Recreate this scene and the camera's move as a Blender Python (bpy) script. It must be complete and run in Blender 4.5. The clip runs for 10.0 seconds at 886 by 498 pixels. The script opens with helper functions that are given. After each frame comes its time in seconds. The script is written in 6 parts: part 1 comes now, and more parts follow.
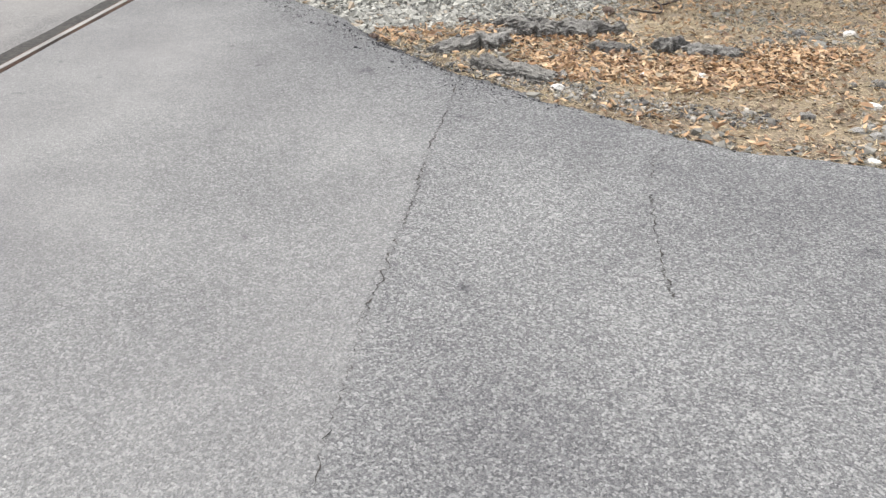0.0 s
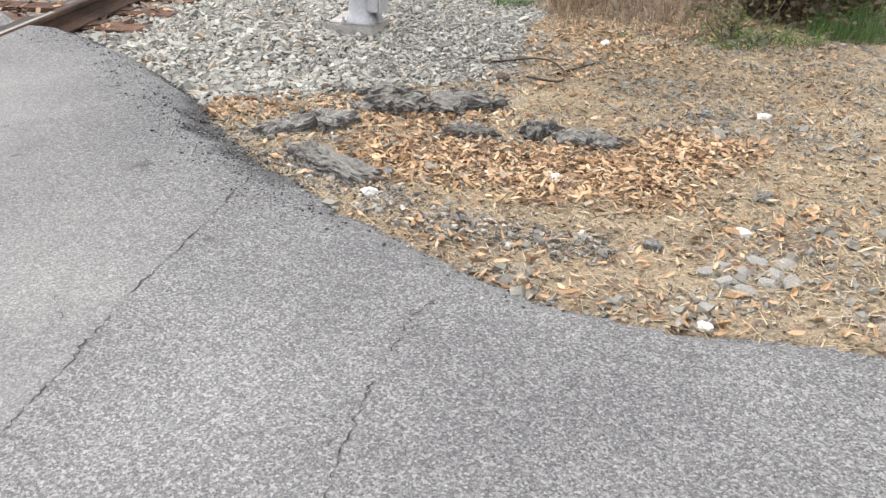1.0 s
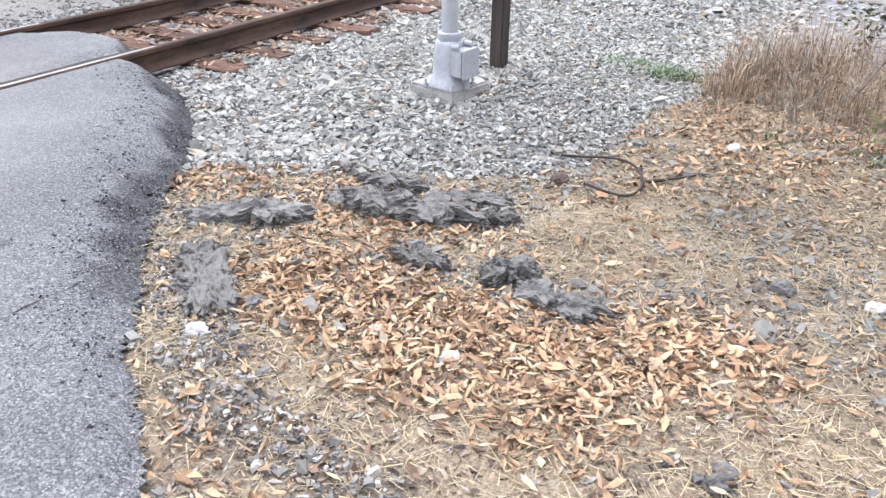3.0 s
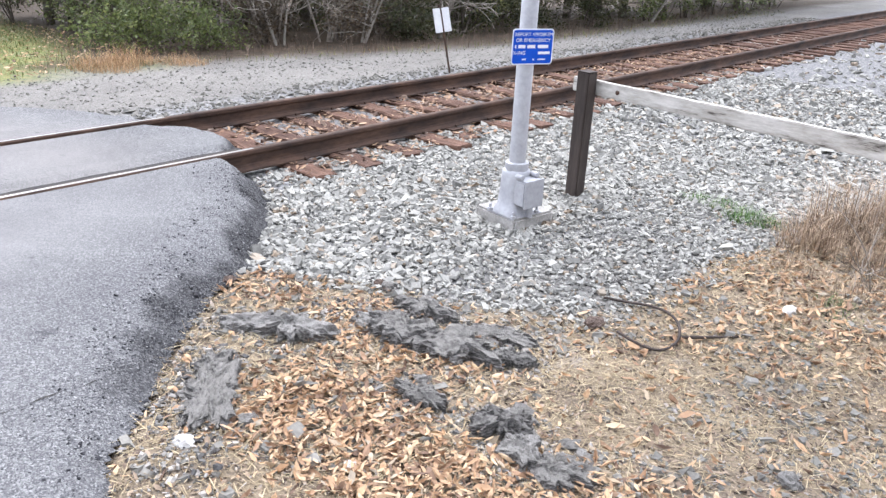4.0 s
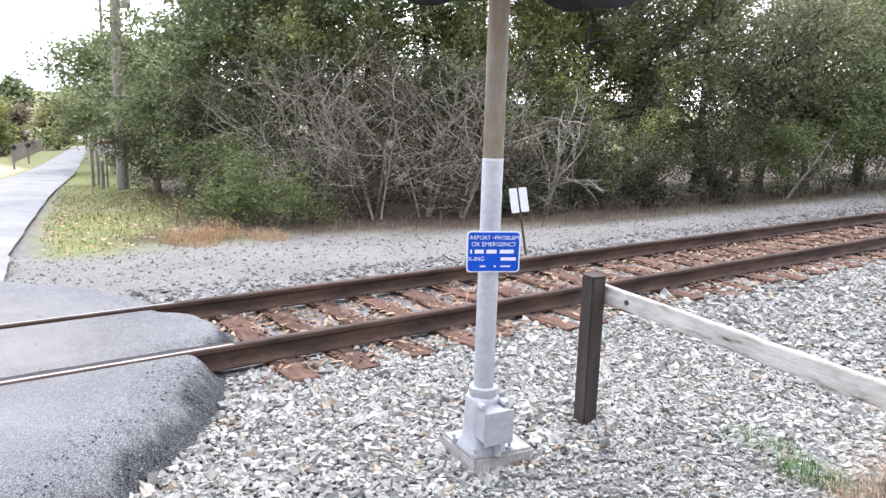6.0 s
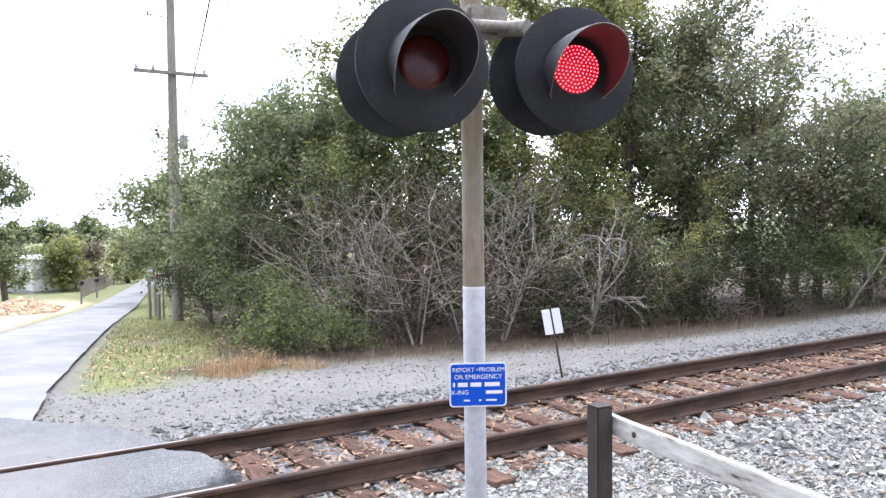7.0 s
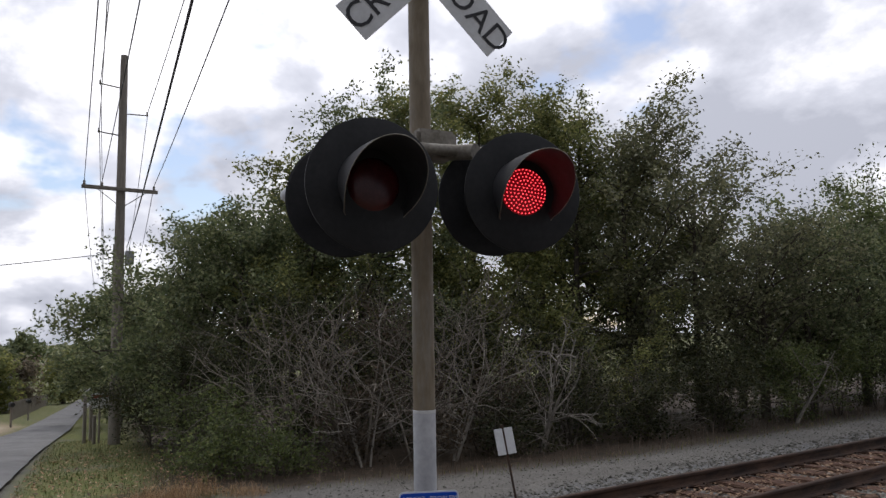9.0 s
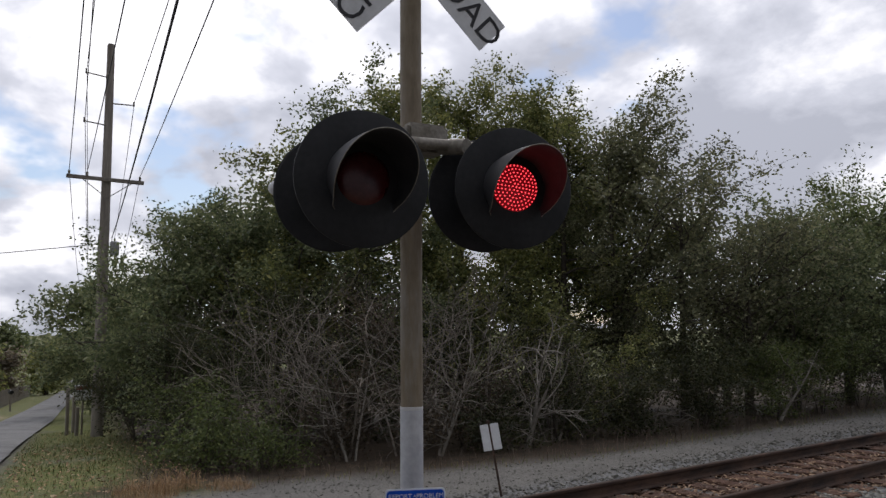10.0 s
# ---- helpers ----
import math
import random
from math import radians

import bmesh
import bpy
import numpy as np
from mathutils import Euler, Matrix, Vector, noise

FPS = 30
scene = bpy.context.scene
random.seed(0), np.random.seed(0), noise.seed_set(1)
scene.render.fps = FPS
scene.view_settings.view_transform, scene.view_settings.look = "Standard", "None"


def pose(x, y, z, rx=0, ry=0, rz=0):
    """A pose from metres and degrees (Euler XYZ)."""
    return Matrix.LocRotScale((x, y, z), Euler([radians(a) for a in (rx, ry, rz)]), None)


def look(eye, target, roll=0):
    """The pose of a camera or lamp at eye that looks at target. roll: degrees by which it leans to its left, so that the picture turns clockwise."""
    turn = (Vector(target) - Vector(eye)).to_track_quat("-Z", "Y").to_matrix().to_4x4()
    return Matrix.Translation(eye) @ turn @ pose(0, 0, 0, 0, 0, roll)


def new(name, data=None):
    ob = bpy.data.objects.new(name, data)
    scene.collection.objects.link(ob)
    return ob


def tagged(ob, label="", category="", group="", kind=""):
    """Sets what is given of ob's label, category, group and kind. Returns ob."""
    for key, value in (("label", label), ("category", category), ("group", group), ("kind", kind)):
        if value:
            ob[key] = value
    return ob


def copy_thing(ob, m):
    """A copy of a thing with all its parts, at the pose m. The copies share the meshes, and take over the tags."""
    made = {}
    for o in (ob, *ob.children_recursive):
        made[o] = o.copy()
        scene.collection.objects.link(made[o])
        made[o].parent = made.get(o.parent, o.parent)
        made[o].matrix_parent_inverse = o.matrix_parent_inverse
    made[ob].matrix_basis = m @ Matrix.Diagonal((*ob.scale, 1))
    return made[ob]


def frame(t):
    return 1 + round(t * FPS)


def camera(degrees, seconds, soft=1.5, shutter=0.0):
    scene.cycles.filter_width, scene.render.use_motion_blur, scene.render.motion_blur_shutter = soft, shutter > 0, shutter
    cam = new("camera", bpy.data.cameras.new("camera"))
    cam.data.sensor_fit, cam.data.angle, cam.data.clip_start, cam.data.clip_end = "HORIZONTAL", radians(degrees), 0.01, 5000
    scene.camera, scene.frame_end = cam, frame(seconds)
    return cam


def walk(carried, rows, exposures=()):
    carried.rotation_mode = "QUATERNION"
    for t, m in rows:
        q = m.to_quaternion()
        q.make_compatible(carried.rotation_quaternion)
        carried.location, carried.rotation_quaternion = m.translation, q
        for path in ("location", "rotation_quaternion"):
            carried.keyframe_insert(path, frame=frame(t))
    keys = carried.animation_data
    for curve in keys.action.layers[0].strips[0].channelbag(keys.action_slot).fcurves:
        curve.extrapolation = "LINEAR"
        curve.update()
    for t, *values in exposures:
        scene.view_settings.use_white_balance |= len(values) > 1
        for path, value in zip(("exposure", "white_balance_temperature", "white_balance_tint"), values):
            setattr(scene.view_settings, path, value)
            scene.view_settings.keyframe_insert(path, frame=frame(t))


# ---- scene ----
cam = camera(59.0, 10.0, soft=1.4)
PATH = [
    (0, (0.468, -7.581, 1.582), (0.316, -5.871, 0.556), 0.9),
    (0.5, (0.986, -7.005, 1.698), (0.811, -5.283, 0.695), 2.0),
    (0.9, (1.43, -6.599, 1.689), (1.128, -4.865, 0.739), 1.2),
    (1, (1.501, -6.481, 1.696), (1.291, -4.756, 0.705), 1.6),
    (1.5, (1.826, -5.969, 1.675), (1.557, -4.247, 0.695), 4.0),
    (2, (2.25, -5.527, 1.722), (1.757, -3.843, 0.762), 1.0),
    (2.2, (2.435, -5.351, 1.773), (1.842, -3.775, 0.692), 1.1),
    (2.5, (2.568, -5.182, 1.755), (1.849, -3.626, 0.724), 0.1),
    (2.8, (2.708, -4.867, 1.734), (1.856, -3.389, 0.692), 0.9),
    (3, (2.774, -4.779, 1.739), (1.877, -3.265, 0.788), 0.7),
    (3.2, (2.846, -4.675, 1.757), (1.848, -3.157, 0.921), -0.0),
    (4.3, (3.244, -4.204, 2.066), (1.955, -2.863, 1.331), 1.2),
    (4.5, (3.271, -3.957, 2.083), (1.968, -2.636, 1.338), -4.7),
    (5, (3.41, -3.488, 2.079), (1.944, -2.323, 1.376), -5.9),
    (5.5, (3.385, -3.104, 2.102), (1.875, -1.942, 1.495), -2.5),
    (5.7, (3.309, -2.998, 2.109), (1.769, -1.824, 1.61), 0.1),
    (6.8, (3.431, -2.412, 2.161), (1.742, -1.356, 1.984), 0.0),
    (7, (3.441, -2.368, 2.165), (1.747, -1.307, 2.09), -0.7),
    (7.5, (3.456, -2.347, 2.188), (1.801, -1.232, 2.321), 0.3),
    (8, (3.406, -2.33, 2.188), (1.761, -1.205, 2.359), -0.5),
    (8.5, (3.426, -2.342, 2.211), (1.796, -1.204, 2.426), -1.1),
    (9, (3.4, -2.337, 2.195), (1.787, -1.174, 2.411), -1.0),
    (9.5, (3.342, -2.306, 2.184), (1.734, -1.136, 2.392), -0.9),
    (10, (3.362, -2.324, 2.204), (1.767, -1.134, 2.406), -0.4),
]
EXPOSURES = [(0, 0.38, 6700, 10), (0.6, 0.42, 6720, 10), (1.1, 0.53, 6740, 11), (1.8, 0.74, 6700, 11), (2.2, 0.74, 6000, 14), (5.5, 0.85, 6100, 15), (6.8, 0.88, 5900, 16), (7.4, 0.55, 6000, 14), (8.0, -0.6, 6200, 13), (8.6, -1.22, 6350, 14), (10, -1.5, 6350, 14)]
MAST = (-0.017, -0.011)
LIGHT_YAW = -13.0
CROSS_Z = 4.225
NOTICE_OFF = (0.066, -0.024, 1.29)
NOTICE_TURN = 27.8
BAR_TURN = -6.0
RIGHT_AT = (0.50, 0.255, 2.895)

walk(cam, [(t, look(eye, target, roll)) for t, eye, target, roll in PATH], EXPOSURES)

# ---------------- world and sun ----------------
SUN_EL, SUN_AZ = 52.0, 300.0   # degrees; azimuth clockwise from +y
world = bpy.data.worlds.new("world")
scene.world = world
world.use_nodes = True
wn, wl = world.node_tree.nodes, world.node_tree.links
wn.clear()
w_out = wn.new("ShaderNodeOutputWorld")
w_bg = wn.new("ShaderNodeBackground")
w_sky = wn.new("ShaderNodeTexSky")
w_sky.sky_type = "NISHITA"
w_sky.sun_disc = False
w_sky.sun_elevation = radians(SUN_EL)
w_sky.sun_rotation = radians(SUN_AZ)
w_tc = wn.new("ShaderNodeTexCoord")
w_sep = wn.new("ShaderNodeSeparateXYZ")
wl.new(w_tc.outputs["Generated"], w_sep.inputs[0])
w_add = wn.new("ShaderNodeMath"); w_add.operation = "ADD"; w_add.inputs[1].default_value = 0.45
wl.new(w_sep.outputs["Z"], w_add.inputs[0])
w_max = wn.new("ShaderNodeMath"); w_max.operation = "MAXIMUM"; w_max.inputs[1].default_value = 0.2
wl.new(w_add.outputs[0], w_max.inputs[0])
w_div = wn.new("ShaderNodeVectorMath"); w_div.operation = "DIVIDE"
w_cmb = wn.new("ShaderNodeCombineXYZ")
for k in range(3):
    wl.new(w_max.outputs[0], w_cmb.inputs[k])
wl.new(w_tc.outputs["Generated"], w_div.inputs[0])
wl.new(w_cmb.outputs[0], w_div.inputs[1])


def sky_noise(scale, detail, offset):
    mp = wn.new("ShaderNodeMapping")
    mp.inputs["Location"].default_value = offset
    mp.inputs["Scale"].default_value = (1, 1, 0.6)
    wl.new(w_div.outputs[0], mp.inputs[0])
    nz = wn.new("ShaderNodeTexNoise")
    nz.inputs["Scale"].default_value = scale
    nz.inputs["Detail"].default_value = detail
    nz.inputs["Roughness"].default_value = 0.55
    nz.inputs["Distortion"].default_value = 0.12
    wl.new(mp.outputs[0], nz.inputs["Vector"])
    return nz.outputs["Fac"]


def sky_ramp(fac, stops):
    r = wn.new("ShaderNodeValToRGB")
    r.color_ramp.elements[0].position, r.color_ramp.elements[0].color = stops[0][0], (*stops[0][1], 1)
    r.color_ramp.elements[1].position, r.color_ramp.elements[1].color = stops[-1][0], (*stops[-1][1], 1)
    for p, c in stops[1:-1]:
        e = r.color_ramp.elements.new(p)
        e.color = (*c, 1)
    wl.new(fac, r.inputs[0])
    return r.outputs[0]


cloud_col = sky_ramp(sky_noise(3.0, 7, (2.3, 0.9, 0.2)), [(0.40, (0.42, 0.44, 0.49)), (0.50, (0.6, 0.62, 0.67)), (0.60, (1.0, 1.0, 1.0))])
cover = sky_ramp(sky_noise(3.2, 5, (4.1, 2.7, 0.9)), [(0.33, (0, 0, 0)), (0.42, (1, 1, 1))])
# clouds are brightest towards the veiled sun
_sd = Vector((math.sin(radians(SUN_AZ)) * math.cos(radians(SUN_EL)), math.cos(radians(SUN_AZ)) * math.cos(radians(SUN_EL)), math.sin(radians(SUN_EL))))
w_dot = wn.new("ShaderNodeVectorMath"); w_dot.operation = "DOT_PRODUCT"
w_dot.inputs[1].default_value = _sd
wl.new(w_tc.outputs["Generated"], w_dot.inputs[0])
w_side = wn.new("ShaderNodeMapRange")
w_side.interpolation_type = "SMOOTHSTEP"
w_side.inputs["From Min"].default_value, w_side.inputs["From Max"].default_value = -0.6, 1.0
w_side.inputs["To Min"].default_value, w_side.inputs["To Max"].default_value = 7.5, 36.0
wl.new(w_dot.outputs["Value"], w_side.inputs["Value"])
w_gain = wn.new("ShaderNodeVectorMath"); w_gain.operation = "SCALE"
wl.new(w_side.outputs[0], w_gain.inputs["Scale"])
wl.new(cloud_col, w_gain.inputs[0])
w_mix = wn.new("ShaderNodeMixRGB")
wl.new(cover, w_mix.inputs[0])
w_clear = wn.new("ShaderNodeVectorMath"); w_clear.operation = "SCALE"; w_clear.inputs["Scale"].default_value = 3.0
wl.new(w_sky.outputs[0], w_clear.inputs[0])
wl.new(w_clear.outputs[0], w_mix.inputs[1])
wl.new(w_gain.outputs[0], w_mix.inputs[2])
wl.new(w_mix.outputs[0], w_bg.inputs[0])
w_bg.inputs[1].default_value = 0.10
wl.new(w_bg.outputs[0], w_out.inputs[0])

sun = new("sun", bpy.data.lights.new("sun", "SUN"))
sun.data.energy, sun.data.angle, sun.data.color = 1.9, radians(10), (1.0, 0.95, 0.87)
sun.matrix_world = look(_sd * 40, (0, 0, 0))

# ---------------- materials ----------------


class Mat:
    """A node material with a few short helpers."""

    def __init__(self, name, rough=0.8, metal=0.0, spec=0.35):
        self.m = bpy.data.materials.new(name)
        self.m.use_nodes = True
        self.n, self.l = self.m.node_tree.nodes, self.m.node_tree.links
        self.b = self.n["Principled BSDF"]
        self.b.inputs["Roughness"].default_value = rough
        self.b.inputs["Metallic"].default_value = metal
        self.b.inputs["Specular IOR Level"].default_value = spec
        self.tc = self.n.new("ShaderNodeTexCoord")

    def noise(self, scale, detail=4, rough=0.6, stretch=(1, 1, 1), offset=(0, 0, 0)):
        mp = self.n.new("ShaderNodeMapping")
        mp.inputs["Scale"].default_value = stretch
        mp.inputs["Location"].default_value = offset
        self.l.new(self.tc.outputs["Object"], mp.inputs[0])
        t = self.n.new("ShaderNodeTexNoise")
        t.inputs["Scale"].default_value, t.inputs["Detail"].default_value, t.inputs["Roughness"].default_value = scale, detail, rough
        self.l.new(mp.outputs[0], t.inputs["Vector"])
        return t.outputs["Fac"]

    def cells(self, scale, out="Color", feature="F1"):
        t = self.n.new("ShaderNodeTexVoronoi")
        t.feature = feature
        t.inputs["Scale"].default_value = scale
        self.l.new(self.tc.outputs["Object"], t.inputs["Vector"])
        if out == "Color":
            s = self.n.new("ShaderNodeSeparateXYZ")
            self.l.new(t.outputs["Color"], s.inputs[0])
            return s.outputs[0]
        return t.outputs[out]

    def ramp(self, fac, stops, mode="LINEAR"):
        r = self.n.new("ShaderNodeValToRGB")
        r.color_ramp.interpolation = mode
        e = r.color_ramp.elements
        e[0].position, e[0].color = stops[0][0], (*stops[0][1], 1)
        e[1].position, e[1].color = stops[-1][0], (*stops[-1][1], 1)
        for p, c in stops[1:-1]:
            x = e.new(p)
            x.color = (*c, 1)
        self.l.new(fac, r.inputs[0])
        return r.outputs[0]

    def step(self, fac, a, b):
        r = self.n.new("ShaderNodeMapRange")
        r.inputs["From Min"].default_value, r.inputs["From Max"].default_value = a, b
        self.l.new(fac, r.inputs["Value"])
        return r.outputs[0]

    def mix(self, fac, a, b, kind="MIX"):
        x = self.n.new("ShaderNodeMixRGB")
        x.blend_type = kind
        for v, s in ((fac, 0), (a, 1), (b, 2)):
            if isinstance(v, (int, float)):
                x.inputs[s].default_value = v
            elif isinstance(v, tuple):
                x.inputs[s].default_value = (*v, 1)
            else:
                self.l.new(v, x.inputs[s])
        return x.outputs[0]

    def math(self, op, a, b):
        x = self.n.new("ShaderNodeMath")
        x.operation = op
        for v, s in ((a, 0), (b, 1)):
            if isinstance(v, (int, float)):
                x.inputs[s].default_value = v
            else:
                self.l.new(v, x.inputs[s])
        return x.outputs[0]

    def attr(self, name):
        a = self.n.new("ShaderNodeAttribute")
        a.attribute_name = name
        return a.outputs["Fac"]

    def island(self):
        return self.n.new("ShaderNodeNewGeometry").outputs["Random Per Island"]

    def thing(self):
        return self.n.new("ShaderNodeObjectInfo").outputs["Random"]

    def color(self, c):
        if isinstance(c, tuple):
            self.b.inputs["Base Color"].default_value = (*c, 1)
        else:
            self.l.new(c, self.b.inputs["Base Color"])
        return self

    def rough(self, r):
        self.l.new(r, self.b.inputs["Roughness"])
        return self

    def bump(self, h, strength=0.5, dist=0.01):
        x = self.n.new("ShaderNodeBump")
        x.inputs["Strength"].default_value, x.inputs["Distance"].default_value = strength, dist
        self.l.new(h, x.inputs["Height"])
        self.l.new(x.outputs[0], self.b.inputs["Normal"])
        return self


def mat_simple(name, c1, c2, scale, rough=0.8, metal=0.0, fine=None, bump=0.3, dist=0.004, stretch=(1, 1, 1), spec=0.35, grain=0.55):
    """Two colours by noise, darkened by a finer one, with a matching bump."""
    m = Mat(name, rough, metal, spec)
    a = m.ramp(m.noise(scale, 5, 0.6, stretch), [(0.35, c1), (0.65, c2)])
    f = m.noise(fine or scale * 9, 3, 0.6, stretch, (3, 1, 2))
    m.color(m.mix(grain, a, m.ramp(f, [(0.3, (0.55, 0.55, 0.55)), (0.7, (1.25, 1.25, 1.25))]), "MULTIPLY"))
    m.bump(f, bump, dist)
    return m.m


# asphalt: bound aggregate of grey stones in a worn binder
def mat_asphalt(name, tone, contrast=1.0, warm=1.0):
    m = Mat(name, 0.95, 0, 0.14)
    stones = m.ramp(m.cells(135), [(0.0, (0.035, 0.035, 0.04)), (0.3, (0.1, 0.1, 0.106)), (0.62, (0.22, 0.22, 0.222)), (0.86, (0.36, 0.36, 0.352)), (1.0, (0.52, 0.52, 0.51))])
    small = m.ramp(m.cells(300), [(0.0, (0.07, 0.07, 0.075)), (0.6, (0.2, 0.2, 0.205)), (1.0, (0.40, 0.40, 0.39))])
    c = m.mix(0.48, stones, small)
    flat = m.mix(m.attr("dust"), c, (0.312 * warm, 0.306, 0.3 / warm))
    big = m.ramp(m.noise(0.8, 6, 0.65), [(0.3, (0.76, 0.76, 0.775)), (0.7, (1.15, 1.16, 1.15))])
    c = m.mix(1.0, flat, big, "MULTIPLY")
    spots = m.ramp(m.noise(5.5, 2, 0.5, offset=(7, 2, 0)), [(0.0, (1, 1, 1)), (0.70, (1, 1, 1)), (0.77, (0.55, 0.55, 0.57)), (1.0, (0.5, 0.5, 0.52))])
    c = m.mix(0.8, c, spots, "MULTIPLY")
    c = m.mix(m.attr("worn"), c, m.mix(0.3, (0.014, 0.014, 0.017), stones))
    m.color(m.mix(1.0, c, (tone, tone, tone), "MULTIPLY"))
    h = m.mix(0.5, m.cells(115, "Distance"), m.noise(160, 2))
    m.bump(h, 1.0 * contrast, 0.009)
    return m.m


M_ASPHALT = mat_asphalt("asphalt", 0.71)
M_ASPHALT_FAR = mat_asphalt("asphalt_far", 0.66, 0.4, 1.03)
M_LANE = mat_asphalt("asphalt_lane", 0.82, 0.4)
M_CRACK = mat_simple("crack", (0.02, 0.02, 0.02), (0.05, 0.045, 0.04), 30, 0.95)

# ground sheet: crushed stone, straw-covered dirt, grass verge, woodland litter
gm = Mat("ground", 0.95, 0, 0.2)
g_st = gm.ramp(gm.cells(26), [(0.0, (0.0992, 0.0992, 0.0992)), (0.5, (0.186, 0.186, 0.183)), (1.0, (0.285, 0.282, 0.273))])
g_st = gm.mix(gm.step(gm.cells(26, "Distance"), 0.35, 0.75), g_st, (0.1, 0.1, 0.1))
g_fine = gm.ramp(gm.cells(60), [(0.0, (0.099, 0.0963, 0.09)), (0.5, (0.158, 0.153, 0.144)), (1.0, (0.221, 0.216, 0.203))])
g_fine = gm.mix(1.0, g_fine, gm.ramp(gm.noise(0.5, 5, 0.65), [(0.35, (0.82, 0.8, 0.78)), (0.65, (1.12, 1.1, 1.06))]), "MULTIPLY")
g_dirt = gm.ramp(gm.noise(2.75, 6.02, 0.588), [(0.28, (0.1, 0.088, 0.075)), (0.45, (0.18, 0.15, 0.115)), (0.58, (0.235, 0.195, 0.14)), (0.72, (0.215, 0.2, 0.182))])
g_dirt = gm.mix(0.7, g_dirt, gm.ramp(gm.noise(90, 5, 0.75), [(0.36, (0.22, 0.2, 0.18)), (0.64, (1.6, 1.52, 1.42))]), "MULTIPLY")
g_grass = gm.ramp(gm.noise(6, 6, 0.7), [(0.3, (0.0744, 0.095, 0.0304)), (0.5, (0.139, 0.158, 0.0506)), (0.68, (0.255, 0.201, 0.0911))])
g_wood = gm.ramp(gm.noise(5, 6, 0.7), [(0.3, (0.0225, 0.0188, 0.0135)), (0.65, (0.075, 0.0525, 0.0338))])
g_sand = gm.ramp(gm.noise(2.5, 6, 0.7), [(0.3, (0.32, 0.24, 0.16)), (0.7, (0.5, 0.41, 0.3))])
gc = gm.mix(gm.attr("fine"), g_st, g_fine)
gc = gm.mix(gm.attr("dirt"), gc, g_dirt)
gc = gm.mix(gm.attr("grass"), gc, g_grass)
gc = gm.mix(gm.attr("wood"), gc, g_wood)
gc = gm.mix(gm.attr("sand"), gc, g_sand)
gm.color(gc)
gm.bump(gm.mix(0.5, gm.cells(40, "Distance"), gm.noise(45, 4)), 0.8, 0.012)
M_GROUND = gm.m


def mat_island(name, stops, rough=0.85, grain=60, spec=0.3, bump=0.3):
    """For many loose pieces in one mesh: the tone of each piece by its island."""
    m = Mat(name, rough, 0, spec)
    c = m.ramp(m.island(), stops)
    f = m.noise(grain, 3)
    m.color(m.mix(0.5, c, m.ramp(f, [(0.3, (0.6, 0.6, 0.6)), (0.7, (1.25, 1.25, 1.25))]), "MULTIPLY"))
    m.bump(f, bump, 0.004)
    return m.m


M_BALLAST = mat_island("ballast_stone", spec=0.15, stops=[(0.0, (0.14, 0.138, 0.127)), (0.2, (0.223, 0.22, 0.201)), (0.55, (0.299, 0.295, 0.268)), (0.9, (0.369, 0.364, 0.329)), (0.95, (0.304, 0.254, 0.197)), (1.0, (0.18, 0.141, 0.102))])
M_BALLAST_RUST = mat_island("rusty_stone", [(0.0, (0.0754, 0.0468, 0.0349)), (0.35, (0.151, 0.101, 0.0726)), (0.7, (0.241, 0.18, 0.138)), (1.0, (0.316, 0.266, 0.226))])
M_GRAVEL = mat_island("gravel_stone", [(0.0, (0.14, 0.133, 0.118)), (0.5, (0.168, 0.163, 0.144)), (1.0, (0.228, 0.218, 0.193))])
M_LITTER = mat_island("dry_leaf", [(0.0, (0.107, 0.0686, 0.0486)), (0.15, (0.213, 0.132, 0.081)), (0.4, (0.352, 0.218, 0.124)), (0.7, (0.438, 0.292, 0.167)), (0.9, (0.47, 0.354, 0.227)), (1.0, (0.288, 0.246, 0.184))], 0.7, 40)
M_STRAW = mat_island("straw", [(0.0, (0.119, 0.0905, 0.0567)), (0.3, (0.24, 0.188, 0.112)), (0.7, (0.361, 0.289, 0.175)), (1.0, (0.469, 0.392, 0.248))], 0.75, 30)
M_TUFT = mat_island("dry_grass", [(0.0, (0.0954, 0.065, 0.0475)), (0.3, (0.212, 0.15, 0.104)), (0.7, (0.36, 0.265, 0.176)), (1.0, (0.53, 0.42, 0.294))], 0.8, 30)
M_TUFT_WARM = mat_island("warm_dry_grass", [(0.0, (0.2, 0.11, 0.05)), (0.5, (0.36, 0.22, 0.11)), (1.0, (0.5, 0.35, 0.2))], 0.8, 30)
M_CRUMB = mat_island("asphalt_crumb", [(0.0, (0.016, 0.016, 0.019)), (0.5, (0.055, 0.055, 0.06)), (0.75, (0.14, 0.14, 0.142)), (1.0, (0.3, 0.3, 0.295))], 0.9)
M_DEBRIS = mat_island("wood_debris", [(0.0, (0.11, 0.0595, 0.036)), (0.5, (0.248, 0.153, 0.096)), (1.0, (0.386, 0.272, 0.176))], 0.85, 30)
M_DEBRIS_MIX = mat_island("litter_chips", [(0.0, (0.042, 0.0327, 0.0288)), (0.3, (0.134, 0.0989, 0.0765)), (0.6, (0.252, 0.189, 0.135)), (0.85, (0.353, 0.28, 0.203)), (1.0, (0.302, 0.292, 0.288))], 0.9, 30)
M_RUBBLE = mat_island("rubble_crumb", [(0.0, (0.06, 0.0584, 0.058)), (0.5, (0.18, 0.172, 0.159)), (1.0, (0.39, 0.365, 0.324))], 0.95)
